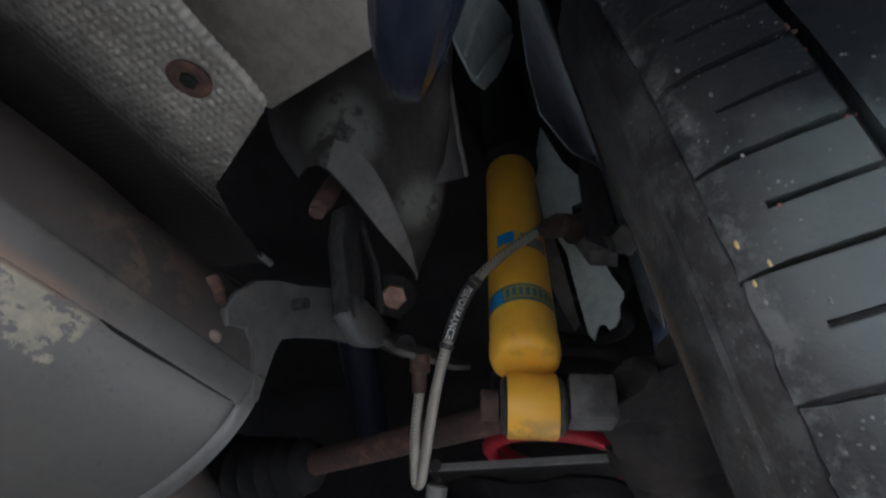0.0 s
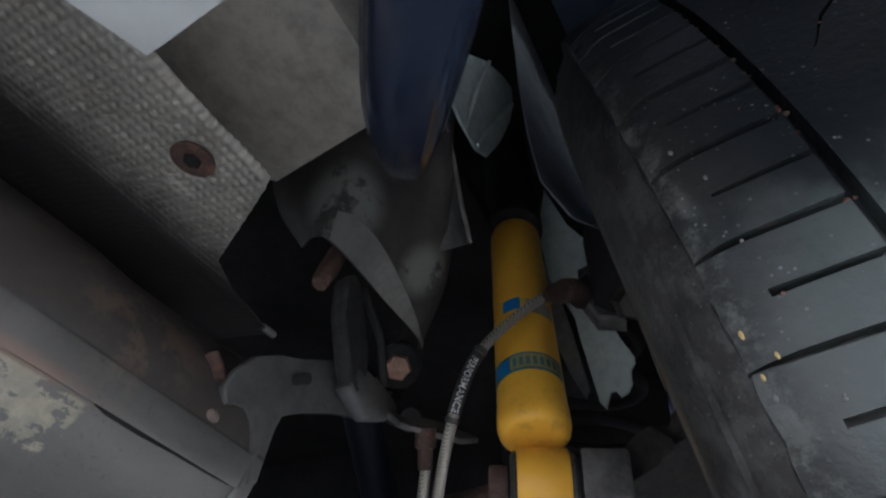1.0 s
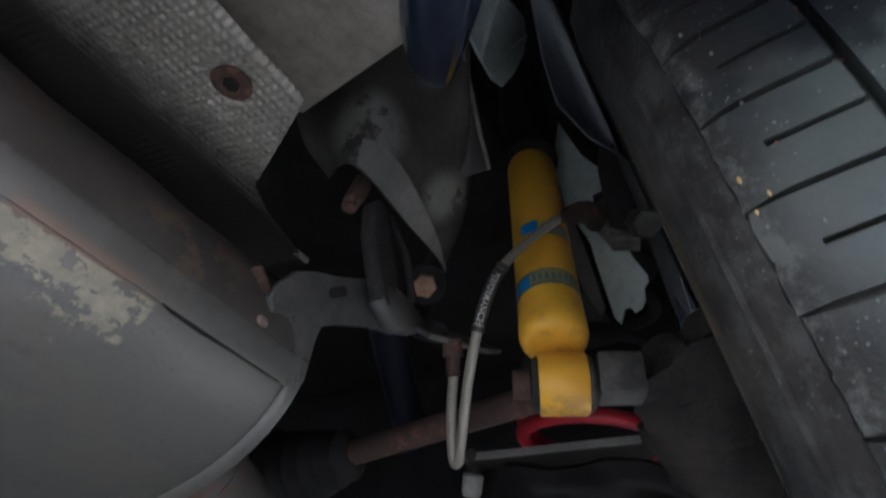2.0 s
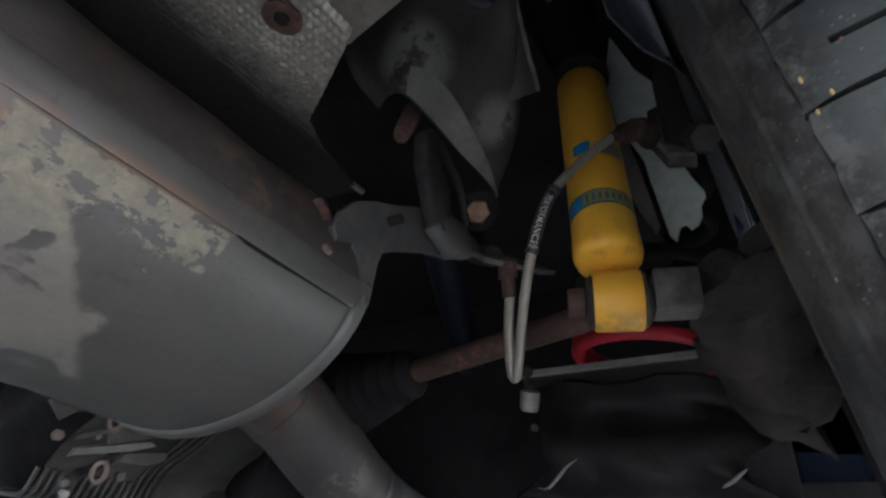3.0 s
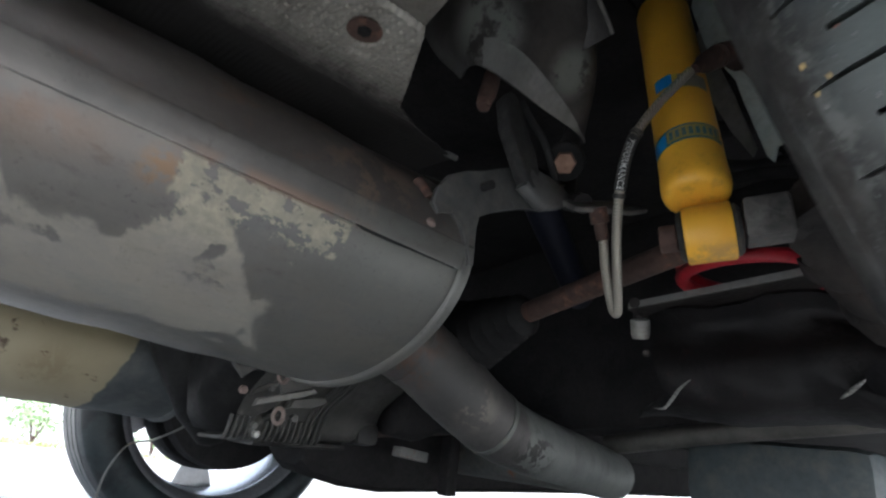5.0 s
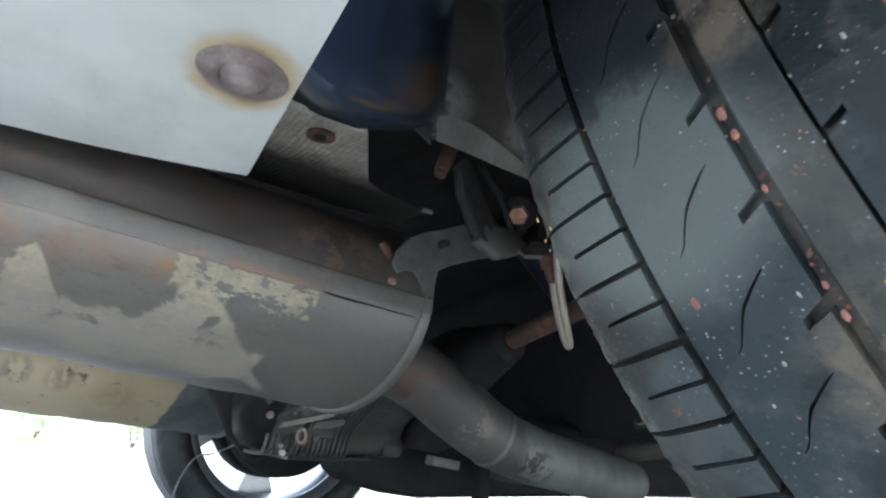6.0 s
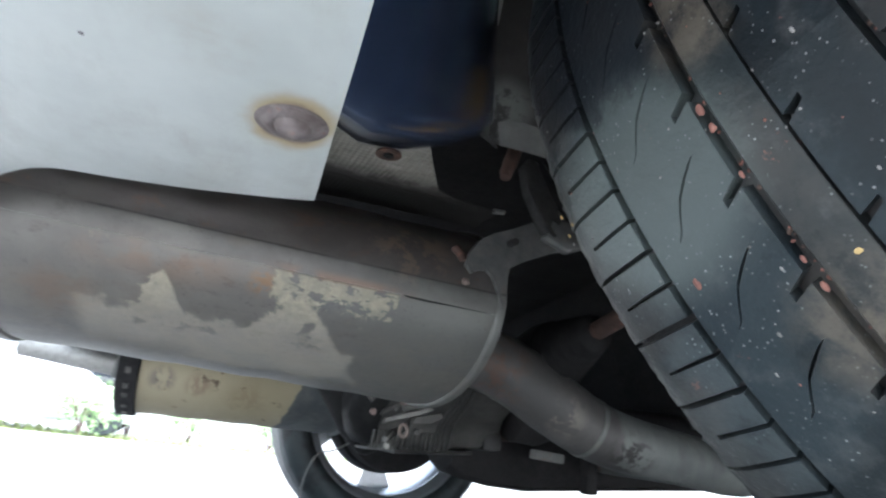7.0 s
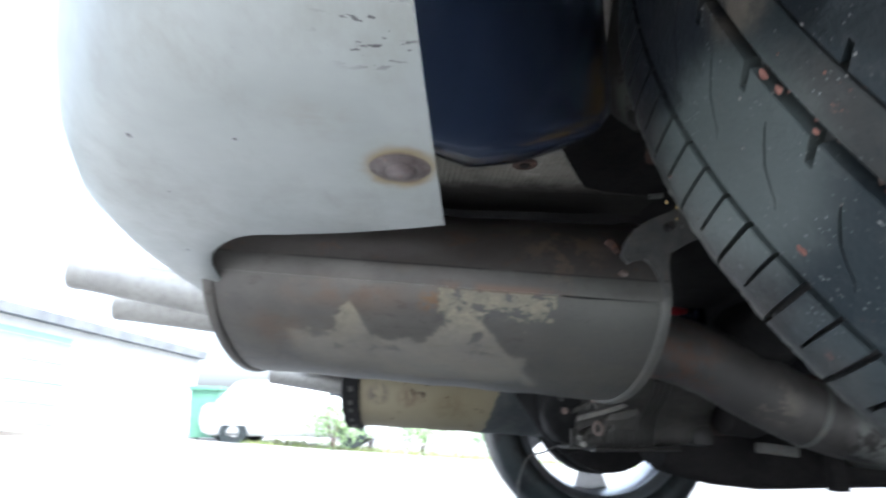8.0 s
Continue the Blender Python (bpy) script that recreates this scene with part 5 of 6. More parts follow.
def build_heat_shield():
    root = thing("heat_shield", (0.1, 0.53, 0.53), "dirty embossed foil heat shield above the silencer", "heat shield")
    prof_y, prof_z = [0.494, 0.497, 0.51, 0.56, 0.60, 0.64, 0.70, 0.80], [0.534, 0.5315, 0.5305, 0.5295, 0.533, 0.545, 0.553, 0.556]
    bm = bmesh.new()
    rows, cols = 520, 220
    pitch = 0.0060
    grid = []
    for i in range(rows + 1):
        f = i / rows
        row = []
        for j in range(cols + 1):
            y = 0.494 + 0.23 * j / cols
            x1 = interp(y, [0.494, 0.499, 0.585, 0.60, 0.628, 0.724], [0.134, 0.138, 0.184, 0.215, 0.290, 0.30])
            x = -0.27 + (x1 + 0.27) * f
            bend = 0.004 * math.sin(9 * y + 14 * x)
            b = 0.0021 * interp(y, [0.555, 0.625], [1.0, 0.35]) * math.sqrt(abs(math.sin(math.pi * (x + bend) / pitch) * math.sin(math.pi * (y + 0.6 * bend) / pitch)))
            b += 0.0016 * noise.noise(Vector((x * 22, y * 22, 1)))
            row.append(bm.verts.new((x, y, interp(y, prof_y, prof_z) + b)))
        grid.append(row)
    for a, b in zip(grid, grid[1:]):
        for j in range(cols):
            bm.faces.new((a[j], b[j], b[j + 1], a[j + 1]))
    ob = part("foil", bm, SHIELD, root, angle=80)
    ob.modifiers.new("thickness", "SOLIDIFY").thickness = 0.0008
    bm = bmesh.new()
    lathe(bm, [(0.531, 0.002), (0.5305, 0.0125), (0.5285, 0.013), (0.5275, 0.010), (0.5285, 0.005), (0.531, 0.002)], 26, "z", (0.104, 0.524, 0))
    w = part("washer", bm, DARK_RUST, root, "rusted washer and bolt")
    # black stub: its colour stands for the shade in the washer's hole
    bm = bmesh.new()
    hexagon(bm, (0.104, 0.524, 0.530), (0, 0, -1), 0.0055, 0.0035)
    part("bolt", bm, BLACK, w, "black stub standing for the washer's dark hole")
    bm = bmesh.new()
    tube(bm, [(0.276, 0.626, 0.541), (0.284, 0.627, 0.542), (0.292, 0.628, 0.543)], 0.0032, 10)
    part("edge_fold", bm, PLATE, root)


# ---- exhaust ----
def build_silencer(name, label, ends, centre, half, material, slope, seam=True):
    """An oval silencer lying along the car: rolled rims at both ends, a lock seam on its flank."""
    (x0, x1), (cy, cz), (a, b) = ends, centre, half
    root = thing(name, ((x0 + x1) / 2, cy, cz - b), label, "exhaust silencer", "exhaust silencers")

    def ring(x, grow, n=72):
        z = cz + (x1 - x) * slope
        bb = b * (1 - 0.22 * (x1 - x) * (1 if seam else 0))
        return [(x, cy + (a + grow) * math.cos(t), z + (bb + grow) * math.sin(t)) for t in (2 * math.pi * k / n for k in range(n))]

    bm = bmesh.new()
    rings(bm, [ring(x0 + (x1 - x0) * k / 14, 0.0011 * math.sin(k * 2.1)) for k in range(15)])
    part("shell", bm, material, root, angle=60)
    for x, s in ((x0, -1), (x1, 1)):
        bm = bmesh.new()
        rings(bm, [ring(x - s * 0.009, 0.0), ring(x - s * 0.008, 0.0028), ring(x - s * 0.004, 0.0042), ring(x + s * 0.001, 0.0038), ring(x + s * 0.002, 0.002), ring(x - s * 0.004, -0.004)], cap=False)
        part("rolled_rim", bm, material, root, angle=50)
        bm = bmesh.new()
        rings(bm, [ring(x - s * 0.006, -0.002), ring(x - s * 0.002, -0.012), ring(x + s * 0.004, -0.03), ring(x + s * 0.006, -0.06)])
        part("end_cap", bm, PIPE if seam else OILY_DARK, root, angle=60)
    if seam:

        def flank(x, deg, g):
            """A place on the flank, deg degrees below the seam's upper edge and g proud of the shell."""
            t = radians(180 + deg)
            z, bb = cz + (x1 - x) * slope, b * (1 - 0.22 * (x1 - x))
            return (x, cy + (a + g) * math.cos(t), z + (bb + g) * math.sin(t))

        # the folded seam: a flat band with a crimped upper edge and an open lower one
        bm = bmesh.new()
        loops = []
        for k in range(181):
            x = x0 + 0.010 + (x1 - x0 - 0.019) * k / 180
            crimp = 0.0006 * max(0.0, math.sin(2 * math.pi * x / 0.0125)) ** 3 * interp(x, [-0.15, -0.05, 0.08, 0.13], [0.3, 1, 1, 0.15])
            loops.append([flank(x, d, g) for d, g in ((-0.35, -0.0005), (0.0, 0.0036 + crimp), (0.9, 0.0037 + 0.6 * crimp), (4.0, 0.0031), (7.0, 0.0028), (9.8, 0.0028), (10.3, 0.0026), (10.35, 0.0))])
        rings(bm, loops)
        part("lock_seam", bm, material, root, angle=35)
        bm = bmesh.new()
        rings(bm, [[flank(x, 10.3, 0.0003), flank(x, 10.3, 0.0027), flank(x, 10.3 + d, 0.0013), flank(x, 10.3 + d, 0.0003)] for x, d in ((0.142, 0.1), (0.150, 0.9), (0.172, 1.1), (0.195, 0.6), (0.222, 0.5), (0.240, 0.1))])
        part("seam_gap", bm, BLACK, root, "dark gap where the seam opens")
        bm = bmesh.new()
        bmesh.ops.create_icosphere(bm, subdivisions=2, radius=0.0055)
        for v in bm.verts:
            v.co = Vector((0.209, 0.5545, 0.4245)) + Vector((v.co.x, v.co.y * 0.7, v.co.z * 0.8))
        part("weld_bead", bm, BUSH, root)
    return root


def build_end_band():
    """The black clamp band round the far silencer's rear end, with worn pale marks."""
    root = thing("clamp_band", (-0.125, 1.36, 0.26), "black clamp band with pale worn marks round the silencer", "clamp")

    def ring(x, grow, n=60):
        z = 0.325 + (0.330 - x) * 0.045
        return [(x, 1.36 + (0.17 + grow) * math.cos(t), z + (0.085 + grow) * math.sin(t)) for t in (2 * math.pi * k / n for k in range(n))]

    bm = bmesh.new()
    rings(bm, [ring(-0.152, 0.001), ring(-0.150, 0.0075), ring(-0.118, 0.0075), ring(-0.116, 0.001)], cap=False)
    part("band", bm, UNDERSEAL, root)
    for deg in (188, 205, 216, 232, 246):
        bm = bmesh.new()
        t = radians(deg)
        z = 0.325 + 0.455 * 0.045
        o = (-0.134, 1.36 + 0.1785 * math.cos(t), z + 0.0935 * math.sin(t))
        plate(bm, [(-0.004, -0.005), (0.004, -0.005), (0.005, 0.005), (-0.003, 0.006)], 0.002, o, (1, 0, 0), (0, -0.178 * math.sin(t), 0.093 * math.cos(t)))
        part("worn_mark", bm, OILY, root)


def build_strip():
    """A perforated strap along the far silencer's upper flank."""
    root = thing("perforated_strap", (0.2, 1.25, 0.365), "dark perforated steel strap lying along the far silencer", "strap")
    bm = bmesh.new()
    sheet(bm, [[(x, 1.205 + 0.012 * v, 0.361 + 0.045 * (0.33 - x) * 0.5 + 0.016 * v) for v in (0, 0.5, 1)] for x in (-0.10 + 0.042 * k for k in range(11))], 0.0025)
    strap = part("strap", bm, UNDERSEAL, root)
    bm = bmesh.new()
    for i in range(64):
        for j in range(2):
            x, v = -0.095 + 0.0064 * i + 0.0032 * j, 0.28 + 0.42 * j
            lathe_between(bm, (x, 1.2045 + 0.012 * v, 0.361 + 0.0225 * (0.33 - x) + 0.016 * v), (x, 1.2015 + 0.012 * v, 0.3605 + 0.0225 * (0.33 - x) + 0.016 * v), [(0, 0.0021), (1, 0.0017)], 6)
    part("perforation", bm, OILY, strap)
    bm = bmesh.new()
    plate(bm, [(0.268, 0.368), (0.275, 0.376), (0.318, 0.368), (0.316, 0.356), (0.285, 0.357)], 0.004, (0, 1.20, 0), (1, 0, 0), (0, 0, 1), 0.001)
    part("strap_end", bm, OILY_DARK, strap)


def build_hanger(root):
    """The bracket welded to the silencer's front rim, its rubber link and rusty fixings."""
    bm = bmesh.new()
    outline = [(0.2490, 0.400), (0.2555, 0.402), (0.2555, 0.424), (0.2550, 0.437), (0.2580, 0.449), (0.277, 0.459), (0.312, 0.475), (0.330, 0.482), (0.342, 0.483), (0.368, 0.499), (0.389, 0.518), (0.378, 0.527), (0.355, 0.517), (0.336, 0.520), (0.322, 0.530), (0.296, 0.512), (0.262, 0.494), (0.240, 0.485), (0.222, 0.474), (0.211, 0.458), (0.207, 0.444), (0.213, 0.435), (0.222, 0.440), (0.232, 0.443), (0.238, 0.436), (0.2425, 0.424), (0.2465, 0.412)]
    plate(bm, outline, 0.006, (0, 0.5375, 0), (1, -0.04, 0), (0, 0.06, 1), 0.0012)
    br = part("hanger_bracket", bm, BRACKET, root, "grey steel hanger bracket welded to the rim")
    bm = bmesh.new()
    lathe_between(bm, (0.257, 0.536, 0.473), (0.257, 0.5470, 0.4730), [(0, 0.0042), (1, 0.0042)], 16)
    part("bracket_hole", bm, UNDERSEAL, br)
    bm = bmesh.new()
    tube(bm, spline([(0.201, 0.5690, 0.4635), (0.206, 0.5655, 0.456), (0.209, 0.5610, 0.447)]), 0.0055, 10)
    part("weld", bm, RUST, br, "tan-brown weld")


def build_rubber_link():
    root = thing("exhaust_rubber", (0.32, 0.54, 0.48), "thick black rubber exhaust hanger on rusty bolts", "rubber hanger")
    # the thick strap, its folded foot and the lug that holds the bolt
    bm = bmesh.new()
    plate(bm, [(0.262, 0.566), (0.268, 0.536), (0.282, 0.500), (0.290, 0.488), (0.300, 0.482), (0.308, 0.488), (0.312, 0.508), (0.304, 0.526), (0.298, 0.536), (0.291, 0.552), (0.284, 0.576), (0.274, 0.580)], 0.014, (0, 0.468, 0), (1, 0.02, 0), (0, 0.12, 1), 0.0035)
    for v in bm.verts:
        v.co += 0.0016 * noise.noise_vector(v.co * 90)
    part("strap", bm, LINK_RUBBER, root, "dusty black rubber strap", angle=50)
    bm = bmesh.new()
    plate(bm, [(0.288, 0.484), (0.318, 0.473), (0.346, 0.484), (0.366, 0.500), (0.352, 0.508), (0.332, 0.506), (0.312, 0.512), (0.296, 0.506)], 0.014, (0, 0.469, 0), (1, 0.02, 0), (0, 0.12, 1), 0.003)
    for v in bm.verts:
        v.co += 0.0014 * noise.noise_vector(v.co * 110)
    part("strap_foot", bm, BRACKET, root, "brown-grey scuffed foot of the strap", angle=50)
    bm = bmesh.new()
    tube(bm, spline([(0.300, 0.548, 0.582), (0.310, 0.541, 0.562), (0.320, 0.536, 0.548), (0.330, 0.534, 0.530), (0.338, 0.532, 0.508)]), 0.0048, 10, flat=0.7)
    part("stay", bm, LINK_RUBBER, root, "thin dark stay")
    bm = bmesh.new()
    tube(bm, spline([(0.268, 0.560, 0.600), (0.256, 0.550, 0.575), (0.248, 0.546, 0.556), (0.246, 0.545, 0.548)]), [0.0085] * 13 + [0.0075] * 6 + [0.0062] * 6, 12)
    part("hook_pin", bm, RUST, root, "rusty hook pin")
    way = Vector((-0.62, -0.45, -0.55)).normalized()
    at = Vector((0.345, 0.527, 0.530))
    bm = bmesh.new()
    lathe_between(bm, at + way * -0.006, at + way * 0.004, [(0, 0.016), (0.3, 0.0195), (0.8, 0.0190), (1, 0.0165)], 28)
    w = part("collar", bm, BLACK, root, "black rubber collar round the bolt")
    bm = bmesh.new()
    hexagon(bm, at + way * 0.003, way, 0.0112, 0.009)
    part("bolt_head", bm, COPPER, w, "copper-brown rusty bolt head")


def build_pipes():
    root = thing("exhaust_pipe", (0.55, 0.78, 0.28), "sooty grey exhaust pipe bending down ahead of the silencer", "exhaust pipe")
    bm = bmesh.new()
    pts = spline([(0.235, 0.80, 0.39), (0.33, 0.795, 0.385), (0.40, 0.787, 0.364), (0.465, 0.778, 0.327), (0.54, 0.775, 0.290), (0.62, 0.777, 0.270), (0.73, 0.785, 0.255), (0.83, 0.795, 0.241), (0.90, 0.815, 0.236)], 7)
    tube(bm, pts, [interp(i, [0, 22, 28, 40, 56], [0.047, 0.0475, 0.045, 0.042, 0.040]) for i in range(len(pts))], 28)
    p = part("pipe", bm, FRONT_PIPE, root, angle=60)
    bm = bmesh.new()
    tube(bm, [pts[13], pts[14]], [0.0482, 0.0482], 28)
    part("pipe_joint", bm, FRONT_PIPE, p)
    bm = bmesh.new()
    tube(bm, [pts[27], pts[27].lerp(pts[28], 0.6)], [0.0470, 0.0468], 28)
    part("pipe_joint", bm, PIPE, p)
    bm = bmesh.new()
    tube(bm, spline([(0.885, 0.808, 0.237), (0.925, 0.84, 0.234), (0.945, 0.92, 0.234), (0.95, 1.05, 0.234), (0.97, 1.3, 0.23)], 6), 0.0402, 24)
    part("pipe_bend", bm, PIPE, p)
    for name, label, tips in (("tailpipe", "brushed steel tailpipe tip reaching out past the bumper", (((-0.20, 0.68, 0.405), (-0.405, 0.665, 0.440), 0.022), ((-0.20, 0.76, 0.395), (-0.395, 0.755, 0.416), 0.020))),
                              ("tailpipe", "brushed steel tailpipe tip of the far silencer", (((-0.14, 1.34, 0.345), (-0.33, 1.33, 0.372), 0.024),))):
        for a, b, r in tips:
            root = thing(name, a, label, "tailpipe", "tailpipes")
            bm = bmesh.new()
            lathe_between(bm, a, b, [(0, r), (0.5, r), (0.94, r), (0.97, r * 1.04), (1, r * 1.03), (1, r * 0.9), (0.85, r * 0.88)], 28)
            part("pipe", bm, TAILPIPE, root)
            bm = bmesh.new()
            lathe_between(bm, Vector(a).lerp(Vector(b), 0.10), Vector(a).lerp(Vector(b), 0.16), [(0, r * 1.02), (0.2, r * 1.12), (0.8, r * 1.12), (1, r * 1.02)], 28)
            part("collar", bm, PIPE, root, "sooty clamp collar")


# ---- near suspension ----
SHOCK_LOW, SHOCK_TOP = Vector((0.3872, 0.4180, 0.4785)), Vector((0.4530, 0.4800, 0.760))


def wrap(bm, a, b, f0, f1, r, start, end, steps=14):
    """A label wrapped round the line a to b, between two fractions and two angles."""
    q = (b - a).to_track_quat("Z", "Y")
    rows = []
    for f in (f0, f1):
        c = a.lerp(b, f)
        rows.append([bm.verts.new(c + q @ Vector((r * math.cos(t), r * math.sin(t), 0))) for t in (start + (end - start) * k / steps for k in range(steps + 1))])
    for k in range(steps):
        bm.faces.new((rows[0][k], rows[0][k + 1], rows[1][k + 1], rows[1][k]))


def build_shock():
    root = thing("shock_absorber", (0.398, 0.414, 0.425), "yellow painted shock absorber with blue and teal labels", "shock absorber")
    bm = bmesh.new()
    r = 0.0282
    lathe_between(bm, SHOCK_LOW, SHOCK_TOP, [(0, r * 0.72), (0.004, r * 0.86), (0.016, r * 0.97), (0.035, r * 1.02), (0.075, r * 1.02), (0.095, r), (0.955, r), (0.975, r * 0.96), (0.992, r * 0.84), (1.0, r * 0.7)], 48)
    body = part("body_tube", bm, YELLOW, root)
    bm = bmesh.new()
    top = SHOCK_TOP + (SHOCK_TOP - SHOCK_LOW).normalized() * 0.30
    lathe_between(bm, SHOCK_TOP, top, [(0, 0.02), (0.02, 0.034), (0.5, 0.034), (1, 0.034)], 32)
    part("dust_cover", bm, UNDERSEAL, root, "black dust cover")
    axis = Vector((0.36, -0.92, 0.10)).normalized()
    eye = Vector((0.3985, 0.4145, 0.4500))
    bm = bmesh.new()
    lathe_between(bm, eye - axis * 0.0195, eye + axis * 0.0185, [(0, 0.0240), (0.04, 0.0250), (0.96, 0.0250), (1, 0.0240)], 44)
    part("mounting_eye", bm, YELLOW, root, "yellow mounting eye")
    for s in (-1, 1):
        bm = bmesh.new()
        lathe_between(bm, eye + axis * s * 0.0183, eye + axis * s * 0.0245, [(0, 0.0215), (0.5, 0.0225), (1, 0.019)], 32)
        part("bush", bm, RUBBER, root, "black rubber bush")
    # labels: plain blocks of colour
    q = (SHOCK_TOP - SHOCK_LOW).to_track_quat("Z", "Y")
    facing = q.inverted() @ Vector((-0.86, -0.33, -0.4))
    mid = math.atan2(facing.y, facing.x)
    turn = radians
    bm = bmesh.new()
    wrap(bm, SHOCK_LOW, SHOCK_TOP, 0.155, 0.222, r * 1.004, mid - turn(75), mid + turn(72), 28)
    band = part("label_band", bm, DECAL_TEAL, body, "teal band label")
    bm = bmesh.new()
    wrap(bm, SHOCK_LOW, SHOCK_TOP, 0.160, 0.212, r * 1.012, mid - turn(73), mid - turn(32), 8)
    part("label_patch", bm, DECAL_BLUE, band, "blue end of the band")
    bm = bmesh.new()
    wrap(bm, SHOCK_LOW, SHOCK_TOP, 0.164, 0.214, r * 1.010, mid - turn(30), mid + turn(70), 20)
    part("label_field", bm, DECAL_OLIVE, band, "olive field of the band")
    for k in range(8):
        bm = bmesh.new()
        a = mid + turn(-25 + 11.5 * k)
        wrap(bm, SHOCK_LOW, SHOCK_TOP, 0.173, 0.205, r * 1.016, a, a + turn(6.5), 3)
        part("label_bar", bm, DECAL_TEAL, band)
    for f0, f1, m, a0, a1 in ((0.413, 0.470, DECAL_BLUE, -38, -3), (0.395, 0.462, DECAL_GREY, 2, 66), (0.435, 0.465, INK_OCHRE, -3, 8)):
        bm = bmesh.new()
        wrap(bm, SHOCK_LOW, SHOCK_TOP, f0, f1, r * (1.010 if m == DECAL_GREY else 1.016), mid + turn(a0), mid + turn(a1), 14)
        part("label_patch", bm, m, body)


def build_spring():
    root = thing("coil_spring", (0.585, 0.446, 0.455), "black coil spring, lowest coil sleeved red, standing on the arm", "coil spring")
    bm = bmesh.new()
    pts = []
    for k in range(int(5.2 * 30) + 1):
        a = 2 * math.pi * k / 30
        rise = 0.058 * max(0, k / 30 - 0.9) + 0.004 * min(k / 30, 1)
        pts.append((0.585 + 0.074 * math.cos(a + 1.2), 0.446 + 0.074 * math.sin(a + 1.2), 0.4655 + rise))
    tube(bm, pts[:40], 0.0078, 12)
    part("lowest_coil", bm, RED, root, "red sleeve on the lowest coil", angle=60)
    bm = bmesh.new()
    tube(bm, pts[39:], 0.0070, 12)
    part("coil", bm, UNDERSEAL, root, angle=60)


def build_arm():
    """The rear arm: a pressed pan with a pale flange, the hub carrier and the shock's lower mount."""
    root = thing("suspension_arm", (0.6, 0.5, 0.40), "black dirty pressed-steel rear suspension arm with rusty patches", "suspension arm")
    bm = bmesh.new()
    side = spline([(0.604, 0, 0.446), (0.622, 0, 0.428), (0.622, 0, 0.408), (0.612, 0, 0.386), (0.610, 0, 0.364), (0.617, 0, 0.342), (0.637, 0, 0.327), (0.68, 0, 0.321), (0.78, 0, 0.330), (0.93, 0, 0.365)], 4)
    grid = []
    for i, p in enumerate(side):
        y0, y1 = 0.352 + 0.014 * math.sin(i * 0.5), interp(i, [0, 8, 20, 28, 36], [0.595, 0.590, 0.572, 0.64, 0.76])
        grid.append([(p.x + 0.004 * math.sin(k * 0.9 + i * 0.2) + 0.010 * (abs(k - 8) / 8) ** 4, y0 + (y1 - y0) * k / 16, p.z + 0.0045 * math.sin(k * 0.55 + p.x * 9) + 0.0012 * math.sin(k * 2.3 + i)) for k in range(17)])
    sheet(bm, grid, 0.006)
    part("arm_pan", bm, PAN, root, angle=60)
    bm = bmesh.new()
    rings(bm, [[(x, y, 0.4455 + (0.584 - y) * 0.085 + dz) for x, dz in ((0.583, 0.0), (0.583, 0.006), (0.80, 0.006), (0.80, 0.0))] for y in (0.60, 0.55, 0.45, 0.345)])
    plate_ob = part("spring_plate", bm, IRON, root)
    # paler strip along the dark plate's front edge
    bm = bmesh.new()
    rings(bm, [[(x, y, 0.4450 + (0.584 - y) * 0.085 + dz) for x, dz in ((0.578, 0.0), (0.578, 0.0078), (0.5828, 0.0078), (0.5828, 0.0))] for y in (0.595, 0.55, 0.45, 0.37)])
    part("plate_edge", bm, PLATE, plate_ob, "pale edge of the spring plate")
    # rough casting between the shock's lower mount and the hub
    bm = bmesh.new()
    rows = []
    for i in range(25):
        f = i / 24
        a = Vector((0.438, 0.376, 0.497)).lerp(Vector((0.600, 0.340, 0.440)), f)
        b = Vector((0.455, 0.316, 0.528)).lerp(Vector((0.605, 0.296, 0.395)), f)
        rows.append([a.lerp(b, k / 10) + Vector((-0.012, 0, -0.010)) * math.sin(math.pi * k / 10) + 0.009 * noise.noise_vector(a.lerp(b, k / 10) * 38) + 0.0022 * noise.noise_vector(a.lerp(b, k / 10) * 110) for k in range(11)])
    sheet(bm, rows, 0.03)
    part("arm_casting", bm, CASTING, root, "rough brown casting", angle=75)
    axis = Vector((0.36, -0.92, 0.10)).normalized()
    eye = Vector((0.3985, 0.4145, 0.4500))
    turn = axis.to_track_quat("X", "Z").to_matrix()
    bm = bmesh.new()
    c = eye + axis * 0.044 + Vector((0, 0, 0.004))
    box(bm, c - Vector((0.0175, 0.015, 0.0175)), c + Vector((0.0175, 0.015, 0.0175)), 0.003, turn)
    for v in bm.verts:
        v.co += 0.0016 * noise.noise_vector(v.co * 120)
    part("mount_block", bm, BLOCK, root, "grey worn mounting block")
    bm = bmesh.new()
    lathe_between(bm, eye - axis * 0.040, eye + axis * 0.03, [(0, 0.0105), (0.02, 0.012), (0.2, 0.012), (0.22, 0.009), (1, 0.009)], 20)
    part("mount_bolt", bm, RUST, root, "rusty mounting bolt")
    bm = bmesh.new()
    tube(bm, spline([(0.575, 0.585, 0.450), (0.595, 0.594, 0.450), (0.612, 0.600, 0.446), (0.618, 0.602, 0.42)]), 0.007, 10)
    part("stabiliser_link", bm, IRON, root)
    bm = bmesh.new()
    lathe_between(bm, (0.614, 0.599, 0.440), (0.622, 0.603, 0.415), [(0, 0.006), (0.1, 0.0125), (0.8, 0.012), (1, 0.010)], 18)
    part("link_cap", bm, CAP, root, "pale grey cap on the link")
